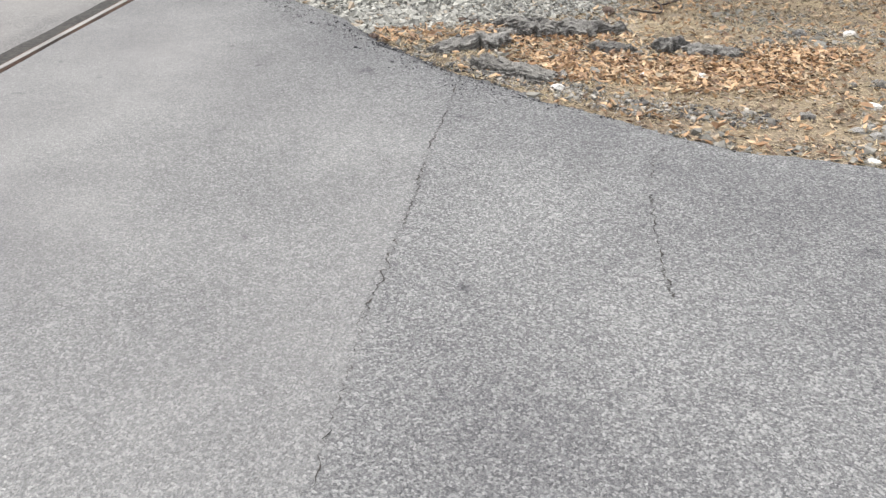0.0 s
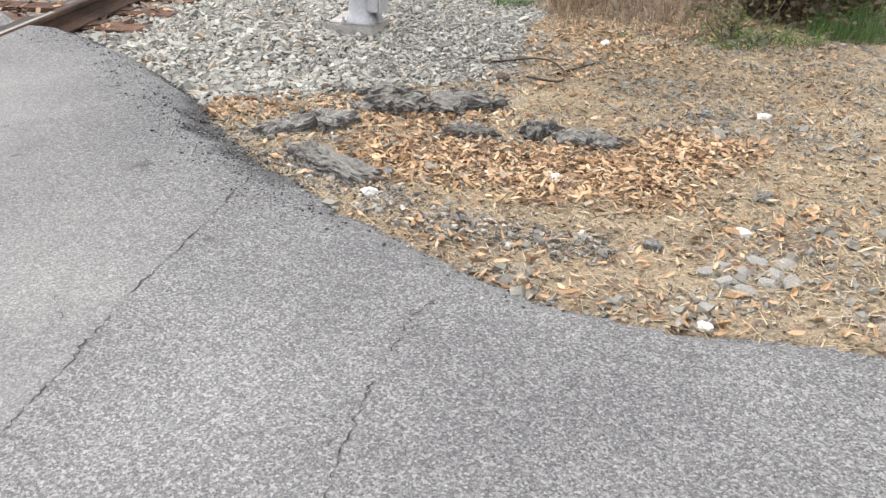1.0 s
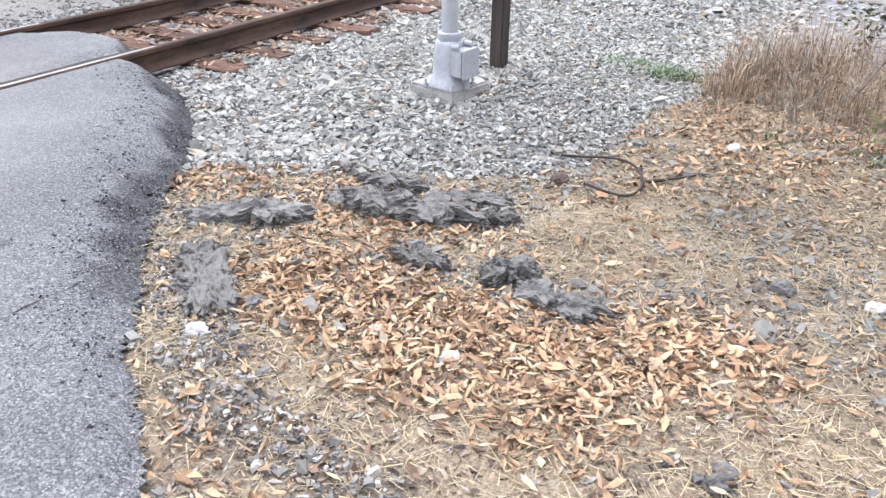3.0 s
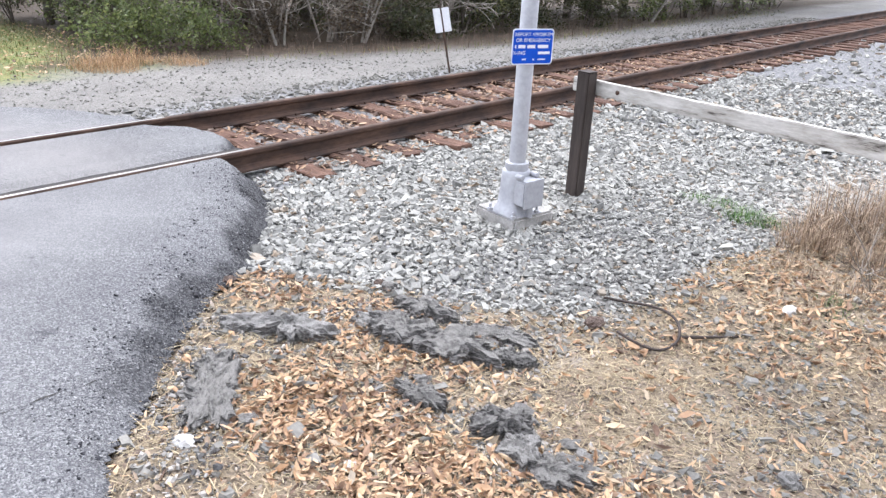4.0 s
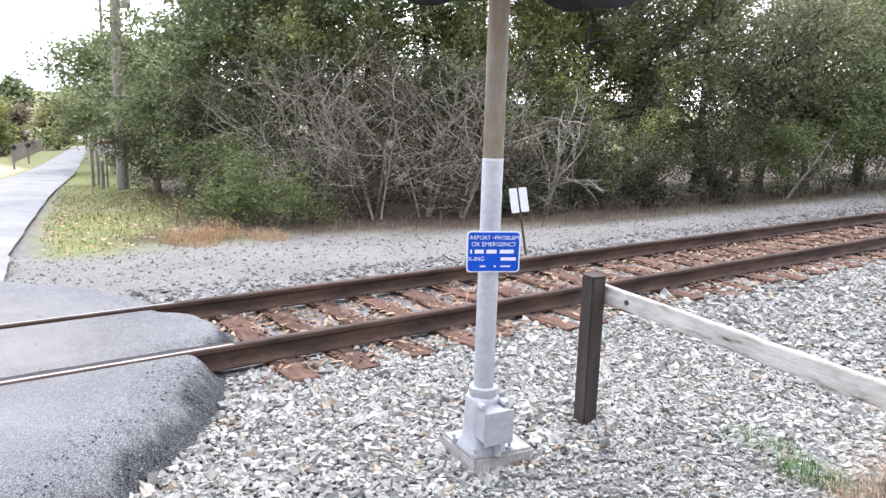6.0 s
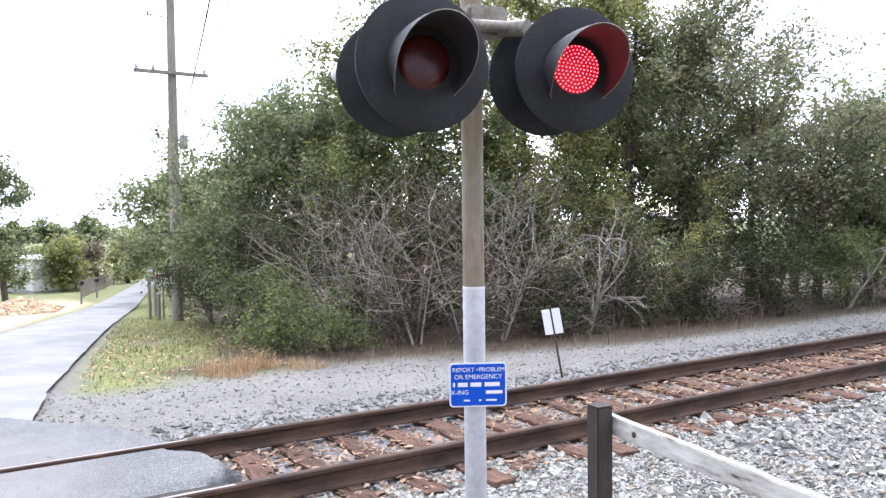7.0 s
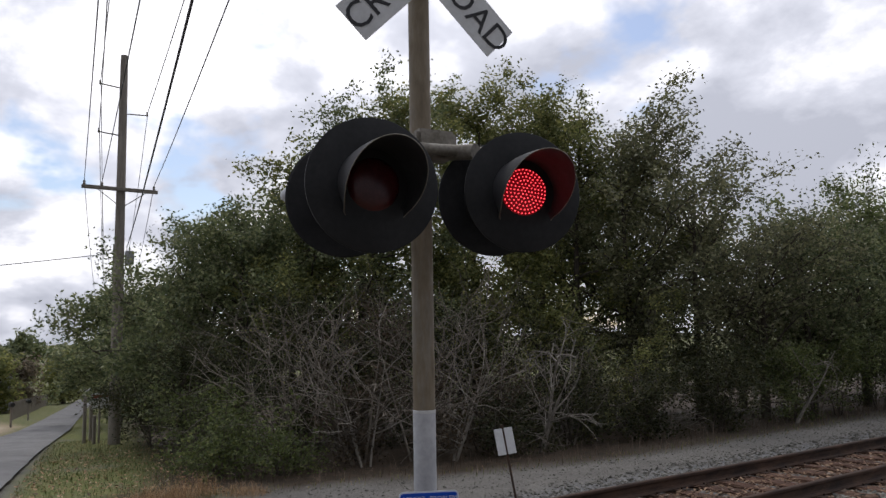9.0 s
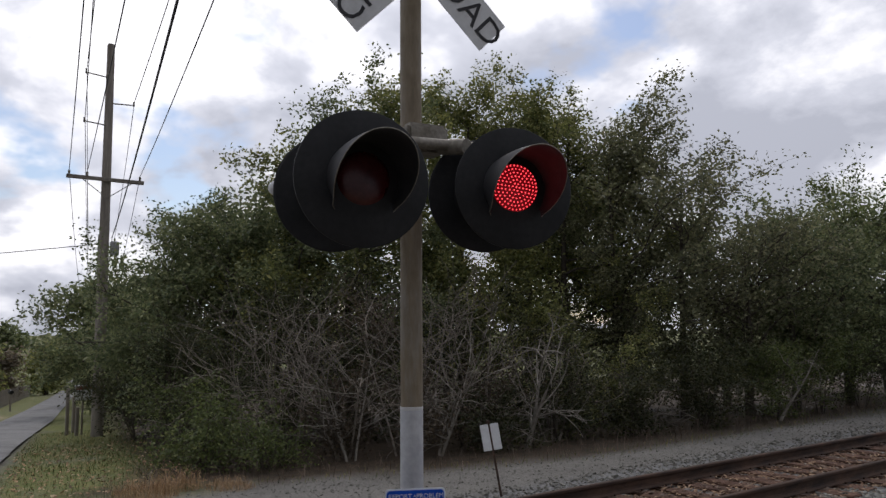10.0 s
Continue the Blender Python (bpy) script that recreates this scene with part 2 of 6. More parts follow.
M_GREEN = mat_island("green_grass", [(0.0, (0.035, 0.075, 0.02)), (0.6, (0.07, 0.15, 0.035)), (1.0, (0.14, 0.2, 0.06))], 0.6, 30)
M_VERGE = mat_island("verge_grass", [(0.0, (0.0612, 0.0836, 0.0236)), (0.55, (0.133, 0.157, 0.0474)), (0.8, (0.245, 0.216, 0.0852)), (1.0, (0.337, 0.227, 0.113))], 0.7, 30)


def mat_leaf(name, stops):
    m = Mat(name, 0.5, 0, 0.35)
    c = m.ramp(m.island(), stops)
    c = m.mix(0.7, c, m.ramp(m.noise(0.7, 3, 0.6), [(0.3, (0.8, 0.82, 0.8)), (0.7, (1.75, 1.7, 1.5))]), "MULTIPLY")
    m.color(c)
    tr = m.n.new("ShaderNodeBsdfTranslucent")
    m.l.new(c, tr.inputs[0])
    mx = m.n.new("ShaderNodeMixShader")
    mx.inputs[0].default_value = 0.42
    m.l.new(m.b.outputs[0], mx.inputs[1])
    m.l.new(tr.outputs[0], mx.inputs[2])
    m.l.new(mx.outputs[0], m.n["Material Output"].inputs[0])
    return m.m


M_LEAF_OAK = mat_leaf("leaf_oak", [(0.0, (0.0762, 0.101, 0.0515)), (0.6, (0.154, 0.182, 0.0891)), (1.0, (0.273, 0.287, 0.158))])
M_LEAF_OLIVE = mat_leaf("leaf_olive", [(0.0, (0.0911, 0.108, 0.042)), (0.6, (0.191, 0.209, 0.0756)), (1.0, (0.332, 0.316, 0.118))])
M_LEAF_GREEN = mat_leaf("leaf_green", [(0.0, (0.052, 0.0693, 0.026)), (0.6, (0.1, 0.128, 0.042)), (1.0, (0.175, 0.194, 0.075))])
M_LEAF_GREY = mat_leaf("leaf_grey", [(0.0, (0.0945, 0.101, 0.059)), (0.6, (0.167, 0.175, 0.098)), (1.0, (0.269, 0.261, 0.157))])
M_LEAF_BROWN = mat_leaf("leaf_brown", [(0.0, (0.085, 0.07, 0.05)), (0.6, (0.165, 0.135, 0.095)), (1.0, (0.24, 0.2, 0.145))])
# green and dead leaves of low bushes, understory shade mixed into the colour
M_LEAF_SHADED = mat_leaf("leaf_shaded", [(0.0, (0.022, 0.028, 0.013)), (0.6, (0.046, 0.052, 0.022)), (1.0, (0.085, 0.082, 0.036))])
M_LEAF_DEAD_SHADED = mat_leaf("leaf_dead_shaded", [(0.0, (0.04, 0.03, 0.021)), (0.6, (0.08, 0.06, 0.042)), (1.0, (0.13, 0.1, 0.07))])
M_BARK = mat_simple("bark", (0.055, 0.045, 0.036), (0.13, 0.11, 0.09), 6, 0.95, bump=0.8, dist=0.02, stretch=(3, 3, 0.6))
M_TWIG = mat_simple("twig", (0.12, 0.1, 0.08), (0.3, 0.265, 0.22), 5, 0.9)
M_TWIG_PALE = mat_simple("pale_twig", (0.17, 0.152, 0.125), (0.31, 0.285, 0.245), 8, 0.9)

# rail, ties, mast and fence
M_RAIL = mat_simple("rusty_rail", (0.0299, 0.0206, 0.0168), (0.0968, 0.0568, 0.0388), 7, 0.8, 0.25, bump=0.3, stretch=(0.748, 0.25, 0.867))
M_RAIL_TOP = mat_simple("worn_rail_top", (0.17, 0.163, 0.155), (0.32, 0.312, 0.3), 6, 0.5, 0.6, bump=0.1, stretch=(1, 0.15, 1))
tm = Mat("tie_wood", 0.95, 0, 0.2)
t_c = tm.ramp(tm.noise(4, 6, 0.7, (0.92, 4, 3.8)), [(0.3, (0.0552, 0.0336, 0.0258)), (0.55, (0.115, 0.0704, 0.0532)), (0.75, (0.184, 0.124, 0.095))])
tm.color(tm.mix(0.6, t_c, tm.ramp(tm.thing(), [(0.0, (0.75, 0.7, 0.68)), (1.0, (1.35, 1.25, 1.15))]), "MULTIPLY"))
tm.bump(tm.noise(9, 5, 0.7, (0.6, 9, 9)), 0.9, 0.015)
M_TIE = tm.m
M_GREY_PAINT = mat_simple("aluminium_paint", (0.338, 0.343, 0.363), (0.395, 0.399, 0.414), 5, 0.5, 0.15, bump=0.1, grain=0.3, fine=30)
pm = Mat("weathered_mast", 0.7, 0.15, 0.3)
p_c = pm.ramp(pm.noise(3, 5, 0.65, (2, 2, 0.5)), [(0.3, (0.152, 0.121, 0.08)), (0.5, (0.22, 0.183, 0.132)), (0.72, (0.274, 0.265, 0.24))])
pm.color(pm.mix(0.55, p_c, pm.ramp(pm.noise(26, 4, 0.7, (1, 1, 0.3)), [(0.3, (0.6, 0.55, 0.5)), (0.7, (1.2, 1.2, 1.2))]), "MULTIPLY"))
pm.bump(pm.noise(60, 3), 0.15, 0.002)
M_MAST = pm.m
M_CONCRETE = mat_simple("concrete", (0.232, 0.223, 0.204), (0.372, 0.358, 0.335), 9, 0.95, bump=0.7, dist=0.01, fine=55)
M_BLACK = mat_simple("black_paint", (0.0112, 0.0119, 0.0133), (0.021, 0.0217, 0.0238), 4, 0.6, bump=0.1, spec=0.3)
M_HOOD_IN = mat_simple("hood_lining", (0.022, 0.022, 0.024), (0.04, 0.04, 0.042), 6, 0.55, bump=0.1)
M_DULL_STEEL = mat_simple("dull_steel", (0.17, 0.15, 0.12), (0.30, 0.28, 0.245), 6, 0.6, 0.4)
M_WHITE = mat_simple("white_sheeting", (0.55, 0.56, 0.57), (0.66, 0.67, 0.68), 3, 0.5, bump=0.05, grain=0.2)
M_BLACK_LETTER = mat_simple("black_letter", (0.02, 0.02, 0.022), (0.04, 0.04, 0.045), 10, 0.6)
M_BLUE = mat_simple("blue_sheeting", (0.004, 0.06, 0.42), (0.006, 0.075, 0.50), 5, 0.55, bump=0.02, grain=0.15, spec=0.2)
M_SIGN_WHITE = mat_simple("white_print", (0.62, 0.66, 0.72), (0.7, 0.73, 0.78), 20, 0.5, bump=0.02, grain=0.1)
M_POST = mat_simple("dark_brown_post", (0.03, 0.0228, 0.0192), (0.057, 0.0432, 0.036), 5, 0.8, bump=0.4, stretch=(1.8, 1.8, 0.24))
bm_ = Mat("weathered_white_beam", 0.85, 0, 0.3)
b_c = bm_.ramp(bm_.noise(5, 6, 0.7, (0.425, 1.7, 2.55)), [(0.36, (0.075, 0.066, 0.056)), (0.44, (0.357, 0.34, 0.306)), (0.62, (0.527, 0.51, 0.476))])
bm_.color(bm_.mix(0.45, b_c, bm_.ramp(bm_.noise(30, 5, 0.7, (0.3, 1, 1)), [(0.3, (0.5, 0.48, 0.45)), (0.7, (1.2, 1.2, 1.2))]), "MULTIPLY"))
bm_.bump(bm_.noise(30, 4, 0.7, (0.2, 1, 1)), 0.5, 0.006)
M_BEAM = bm_.m
M_UTILITY = mat_simple("utility_wood", (0.19, 0.165, 0.14), (0.31, 0.28, 0.245), 2, 0.95, bump=0.7, dist=0.02, stretch=(4, 4, 0.3))
M_WIRE = mat_simple("wire", (0.05, 0.05, 0.055), (0.09, 0.09, 0.095), 3, 0.6)


def mat_broken(name, dark, mid, dust, cover):
    """Broken asphalt: dark fractured faces of bound stones, pale dust lying on what faces up."""
    m = Mat(name, 0.95, 0, 0.2)
    c = m.ramp(m.noise(9, 6, 0.75), [(0.3, dark), (0.7, mid)])
    c = m.mix(0.55, c, m.ramp(m.cells(55), [(0.0, (0.35, 0.35, 0.36)), (0.6, (0.9, 0.9, 0.9)), (1.0, (1.9, 1.85, 1.8))]), "MULTIPLY")
    g = m.n.new("ShaderNodeNewGeometry")
    z = m.n.new("ShaderNodeSeparateXYZ")
    m.l.new(g.outputs["Normal"], z.inputs[0])
    up = m.math("MULTIPLY", m.step(z.outputs[2], 0.3, 0.95), m.step(m.noise(5, 5, 0.7, offset=(4, 1, 2)), 0.7 - cover, 0.95 - cover))
    m.color(m.mix(up, c, dust))
    m.bump(m.noise(26, 5, 0.75), 1.0, 0.03)
    return m.m


M_CHUNK = mat_broken("broken_asphalt", (0.06, 0.06, 0.063), (0.26, 0.25, 0.233), (0.34, 0.326, 0.3), 0.42)
M_CHUNK_PALE = mat_broken("dusty_asphalt", (0.13, 0.125, 0.118), (0.33, 0.318, 0.3), (0.41, 0.395, 0.368), 0.5)
M_ROCK_RED = mat_simple("brown_rock", (0.085, 0.06, 0.05), (0.17, 0.125, 0.1), 18, 0.95, bump=0.7, dist=0.01)
M_ROCK_WHITE = mat_simple("white_rock", (0.5, 0.49, 0.46), (0.7, 0.68, 0.64), 18, 0.9, bump=0.5)

lm = bpy.data.materials.new("led_on")
lm.use_nodes = True
lm.node_tree.nodes["Principled BSDF"].inputs["Base Color"].default_value = (0.7, 0.03, 0.03, 1)
lm.node_tree.nodes["Principled BSDF"].inputs["Emission Color"].default_value = (1.0, 0.06, 0.075, 1)
lm.node_tree.nodes["Principled BSDF"].inputs["Emission Strength"].default_value = 6.0
M_LED = lm
M_LENS_RED = mat_simple("red_lens", (0.26, 0.006, 0.010), (0.32, 0.01, 0.014), 8, 0.3, bump=0.05)
lo = bpy.data.materials.new("lens_lit")
lo.use_nodes = True
lo.node_tree.nodes["Principled BSDF"].inputs["Base Color"].default_value = (0.06, 0.003, 0.004, 1)
lo.node_tree.nodes["Principled BSDF"].inputs["Emission Color"].default_value = (1.0, 0.01, 0.03, 1)
lo.node_tree.nodes["Principled BSDF"].inputs["Emission Strength"].default_value = 0.3
M_LENS_LIT = lo
M_LENS_DARK = mat_simple("unlit_lens", (0.05, 0.006, 0.008), (0.075, 0.009, 0.011), 8, 0.25, bump=0.05, spec=0.5)

# ---------------- mesh helpers ----------------
rng = np.random.default_rng(11)


def quick_mesh(name, V, F, mat, smooth=False):
    """A mesh from arrays: V (n, 3), F (m, k)."""
    V, F = np.asarray(V, np.float32), np.asarray(F, np.int32)
    me = bpy.data.meshes.new(name)
    me.vertices.add(len(V))
    me.vertices.foreach_set("co", V.ravel())
    me.loops.add(F.size)
    me.loops.foreach_set("vertex_index", F.ravel())
    me.polygons.add(len(F))
    me.polygons.foreach_set("loop_start", np.arange(len(F), dtype=np.int32) * F.shape[1])
    me.polygons.foreach_set("use_smooth", np.full(len(F), bool(smooth)))
    me.update(calc_edges=True)
    me.materials.append(mat)
    return me


def set_attr(me, name, values):
    a = me.attributes.new(name, "FLOAT", "POINT")
    a.data.foreach_set("value", np.asarray(values, np.float32).ravel())


def finish(bm, name, mat, smooth=None):
    me = bpy.data.meshes.new(name)
    if smooth is not None:
        for f in bm.faces:
            f.smooth = True
        for e in bm.edges:
            if len(e.link_faces) == 2 and e.calc_face_angle(0) > radians(smooth):
                e.smooth = False
    else:
        for f in bm.faces:
            f.smooth = False
    bm.to_mesh(me)
    bm.free()
    me.materials.append(mat)
    return me


def part(name, bm, mat, parent, label="", smooth=None):
    me = finish(bm, name, mat, smooth) if isinstance(bm, bmesh.types.BMesh) else bm
    ob = new(name, me)
    ob.parent = parent
    if label:
        tagged(ob, label)
    return ob


def empty(name, m, label, category, group="", kind=""):
    ob = new(name)
    ob.matrix_world = m
    return tagged(ob, label, category, group, kind)


def box(size, at=(0, 0, 0), bevel=0.0, segments=2, bm=None, m=None):
    bm = bm or bmesh.new()
    mm = (m or Matrix()) @ Matrix.Translation(at) @ Matrix.Diagonal((*size, 1))
    r = bmesh.ops.create_cube(bm, size=1, matrix=mm)
    if bevel:
        es = list({e for v in r["verts"] for e in v.link_edges})
        bmesh.ops.bevel(bm, geom=es, offset=bevel, segments=segments, affect="EDGES")
    return bm


def lathe(profile, n=32, bm=None, m=None, cap=True):
    """A turned solid about z from (radius, height) pairs."""
    bm = bm or bmesh.new()
    m = m or Matrix()
    rings = []
    for r, z in profile:
        rings.append([bm.verts.new(m @ Vector((r * math.cos(2 * math.pi * k / n), r * math.sin(2 * math.pi * k / n), z))) for k in range(n)])
    for a, b in zip(rings, rings[1:]):
        for k in range(n):
            bm.faces.new((a[k], a[(k + 1) % n], b[(k + 1) % n], b[k]))
    if cap:
        bm.faces.new(rings[0][::-1])
        bm.faces.new(rings[-1])
    bmesh.ops.recalc_face_normals(bm, faces=bm.faces)
    return bm


def tube_arrays(pts, radii, sides=5):
    """Vertices and quads of a tube along pts."""
    P = np.asarray(pts, float)
    R = np.broadcast_to(np.asarray(radii, float), (len(P),))
    T = np.gradient(P, axis=0)
    T /= np.linalg.norm(T, axis=1, keepdims=True) + 1e-9
    ref = np.where(np.abs(T[:, 2:3]) > 0.9, [[1.0, 0, 0]], [[0, 0, 1.0]])
    A = np.cross(T, ref)
    A /= np.linalg.norm(A, axis=1, keepdims=True) + 1e-9
    B = np.cross(T, A)
    ang = np.arange(sides) * 2 * np.pi / sides
    V = P[:, None] + R[:, None, None] * (np.cos(ang)[None, :, None] * A[:, None] + np.sin(ang)[None, :, None] * B[:, None])
    n = len(P)
    i, k = np.meshgrid(np.arange(n - 1), np.arange(sides), indexing="ij")
    F = np.stack([i * sides + k, i * sides + (k + 1) % sides, (i + 1) * sides + (k + 1) % sides, (i + 1) * sides + k], -1).reshape(-1, 4)
    return V.reshape(-1, 3), F


def join(parts_):
    """Joins (V, F) pairs."""
    Vs, Fs, off = [], [], 0
    for V, F in parts_:
        Vs.append(V)
        Fs.append(F + off)
        off += len(V)
    return np.concatenate(Vs), np.concatenate(Fs)


_p = (1 + 5 ** 0.5) / 2
ICO_V = np.array([(-1, _p, 0), (1, _p, 0), (-1, -_p, 0), (1, -_p, 0), (0, -1, _p), (0, 1, _p), (0, -1, -_p), (0, 1, -_p), (_p, 0, -1), (_p, 0, 1), (-_p, 0, -1), (-_p, 0, 1)]) / math.hypot(1, _p)
ICO_F = np.array([(0, 11, 5), (0, 5, 1), (0, 1, 7), (0, 7, 10), (0, 10, 11), (1, 5, 9), (5, 11, 4), (11, 10, 2), (10, 7, 6), (7, 1, 8), (3, 9, 4), (3, 4, 2), (3, 2, 6), (3, 6, 8), (3, 8, 9), (4, 9, 5), (2, 4, 11), (6, 2, 10), (8, 6, 7), (9, 8, 1)])


def turns(n, tilt=math.pi):
    """Random rotation matrices; tilt: how far from upright."""
    a, b, c = rng.uniform(0, 2 * np.pi, n), rng.uniform(-tilt, tilt, n), rng.uniform(-tilt, tilt, n)
    z0, o = np.zeros(n), np.ones(n)
    Rz = np.stack([np.cos(a), -np.sin(a), z0, np.sin(a), np.cos(a), z0, z0, z0, o], -1).reshape(-1, 3, 3)
    Rx = np.stack([o, z0, z0, z0, np.cos(b), -np.sin(b), z0, np.sin(b), np.cos(b)], -1).reshape(-1, 3, 3)
    Ry = np.stack([np.cos(c), z0, np.sin(c), z0, o, z0, -np.sin(c), z0, np.cos(c)], -1).reshape(-1, 3, 3)
    return Rz @ Rx @ Ry


# an eight-cornered chip of twelve triangles
CHIP_V = np.array([(-0.8, -0.6, -0.7), (0.7, -0.8, -0.7), (0.9, 0.6, -0.7), (-0.6, 0.85, -0.7), (-0.65, -0.5, 0.7), (0.5, -0.65, 0.75), (0.65, 0.55, 0.65), (-0.5, 0.6, 0.8)])
CHIP_F = np.array([(0, 3, 2), (0, 2, 1), (4, 5, 6), (4, 6, 7), (0, 1, 5), (0, 5, 4), (1, 2, 6), (1, 6, 5), (2, 3, 7), (2, 7, 6), (3, 0, 4), (3, 4, 7)])


def stones(P, size, flat=0.65):
    """Angular stones at P with mean radius size (per stone)."""
    n = len(P)
    S = np.asarray(size)[:, None] * np.stack([rng.uniform(0.75, 1.6, n), rng.uniform(0.55, 1.1, n), rng.uniform(0.5, 1.1, n)], -1) * [1, 1, flat]
    V = CHIP_V[None] * rng.uniform(0.55, 1.3, (n, 8, 1)) + rng.normal(0, 0.13, (n, 8, 3))
    V = V * S[:, None]
    V = np.einsum("nij,nkj->nki", turns(n, 0.5), V) + P[:, None]
    F = CHIP_F[None] + 8 * np.arange(n)[:, None, None]
    return V.reshape(-1, 3), F.reshape(-1, 3)


def flakes(P, length, width, tilt=0.5, curl=0.25):
    """Curled leaf shapes of six triangles."""
    n = len(P)
    base = np.array([(-0.5, 0, 0.3), (-0.22, 0.42, 0.2), (0.2, 0.46, -0.1), (0.52, 0, 0.4), (0.24, -0.4, 0.0), (-0.18, -0.48, 0.25), (0.05, 0, -1)])
    L, W = np.asarray(length)[:, None], np.asarray(width)[:, None]
    k = base[None] + rng.normal(0, 0.09, (n, 7, 3))
    V = np.stack([k[:, :, 0] * L, k[:, :, 1] * W, k[:, :, 2] * W * curl * rng.uniform(-0.6, 1.4, (n, 1))], -1)
    V = np.einsum("nij,nkj->nki", turns(n, tilt), V) + P[:, None]
    F = np.array([(0, 6, 1), (1, 6, 2), (2, 6, 3), (3, 6, 4), (4, 6, 5), (5, 6, 0)])[None] + 7 * np.arange(n)[:, None, None]
    return V.reshape(-1, 3), F.reshape(-1, 3)


def blades(P, length, width, lean=0.6, flatness=0.0):
    """Grass blades: bent strips of three triangles rising (or lying) from P."""
    n = len(P)
    az, ln = rng.uniform(0, 2 * np.pi, n), np.abs(rng.normal(0, 1, n)) * lean + flatness
    ln = np.clip(ln, 0, 1.52)
    D = np.stack([np.cos(az) * np.sin(ln), np.sin(az) * np.sin(ln), np.cos(ln)], -1)
    D2 = D + np.stack([np.cos(az), np.sin(az), -np.full(n, 0.6)], -1) * 0.45 * (1 - flatness / 1.6)[..., None] if isinstance(flatness, np.ndarray) else D + np.stack([np.cos(az), np.sin(az), np.full(n, -0.5)], -1) * (0.85 if flatness < 0.8 else 0.05)
    D2 /= np.linalg.norm(D2, axis=1, keepdims=True)
    S = np.stack([-np.sin(az), np.cos(az), np.zeros(n)], -1) * np.asarray(width)[:, None] / 2
    L = np.asarray(length)[:, None]
    mid = P + D * L * 0.55
    V = np.stack([P - S, P + S, mid - S * 0.7, mid + S * 0.7, mid + D2 * L * 0.45], 1)
    F = np.array([(0, 1, 3), (0, 3, 2), (2, 3, 4)])[None] + 5 * np.arange(n)[:, None, None]
    return V.reshape(-1, 3), F.reshape(-1, 3)


def cards(P, size, up=0.0):
    """Small leaves: one bent pair of triangles each."""
    n = len(P)
    base = np.array([(-0.5, 0, 0), (0, 0.28, 0.06), (0.5, 0, 0), (0, -0.28, 0.06)])
    V = base[None] * np.asarray(size)[:, None, None]
    V = np.einsum("nij,nkj->nki", turns(n, 1.2), V) + P[:, None]
    F = np.array([(0, 3, 1), (1, 3, 2)])[None] + 4 * np.arange(n)[:, None, None]
    return V.reshape(-1, 3), F.reshape(-1, 3)


def fbm(x, y, scale=1.0, seed=0.0, octaves=3):
    """Cheap smooth noise on arrays, about -1 to 1."""
    out, amp, f = 0, 1.0, scale
    for k in range(octaves):
        s = seed + 3.7 * k
        out = out + amp * (np.sin(x * f * 1.3 + s + 1.7 * np.sin(y * f * 0.9 + s * 2.1)) * np.cos(y * f * 1.1 - s + 1.3 * np.sin(x * f * 0.7 - s)))
        amp, f = amp * 0.5, f * 2.1
    return out / 1.75


def sstep(v, a, b):
    t = np.clip((v - a) / (b - a), 0, 1)
    return t * t * (3 - 2 * t)


# ---------------- ground shape ----------------
def away(x):
    """The fall of the land beyond the track."""
    return np.where(x > -6, 0.0, np.where(x > -22, (x + 6) * 0.058, -0.928 + (x + 22) * 0.050)).clip(-5.1, 0)


def ground_z(x, y):
    near = np.interp(y, [-9, -4, -3.3, -2, -1.0, -0.2, 0.4, 1.2, 2.5, 8], [0.03, 0.075, 0.05, 0.0, -0.075, -0.01, 0.0, -0.04, -0.10, -0.10])
    near = near + 0.06 * sstep(x, 1.8, 3.0) * sstep(-y, 0.5, 2.5)
    track = -0.055
    k = sstep(x, -2.0, -0.4)
    z = track * (1 - k) + near * k
    z = np.where(x < -4.2, -0.055 - 0.04 * sstep(-x, 4.2, 6.0), z)
    return z + away(x) + 0.012 * fbm(x, y, 2.2, 1.0) * sstep(x, -2.2, -1.0) + 0.03 * fbm(x, y, 0.35, 4.0) * sstep(-x, 7, 12)


RAIL_NEAR, RAIL_FAR, RAIL_TOP = -2.40, -3.865, 0.172

# edge of the pavement on the verge side, from the verge to the near rail
EDGE = [(14.0, -7.2), (6.0, -5.05), (4.0, -4.45), (2.7, -4.22), (2.06, -4.11), (1.58, -4.04), (1.26, -3.84), (0.97, -3.6), (0.64, -3.39), (0.48, -3.2), (0.12, -2.88), (-0.2, -2.52), (-0.45, -2.22), (-0.62, -1.86), (-0.95, -1.52), (-1.3, -1.2), (-1.66, -0.94), (-2.06, -0.76), (-2.362, -0.70)]


def inside(x, y, poly):
    r = np.zeros(np.shape(x), bool)
    for (x0, y0), (x1, y1) in zip(poly, poly[1:] + poly[:1]):
        with np.errstate(divide="ignore", invalid="ignore"):
            r ^= ((y0 > y) != (y1 > y)) & (x < (x1 - x0) * (y - y0) / (y1 - y0 + 1e-12) + x0)
    return r


def dist_to(x, y, line):
    best = np.full(np.shape(x), 1e9)
    for (x0, y0), (x1, y1) in zip(line, line[1:]):
        dx, dy = x1 - x0, y1 - y0
        t = np.clip(((x - x0) * dx + (y - y0) * dy) / (dx * dx + dy * dy), 0, 1)
        best = np.minimum(best, np.hypot(x - x0 - t * dx, y - y0 - t * dy))
    return best


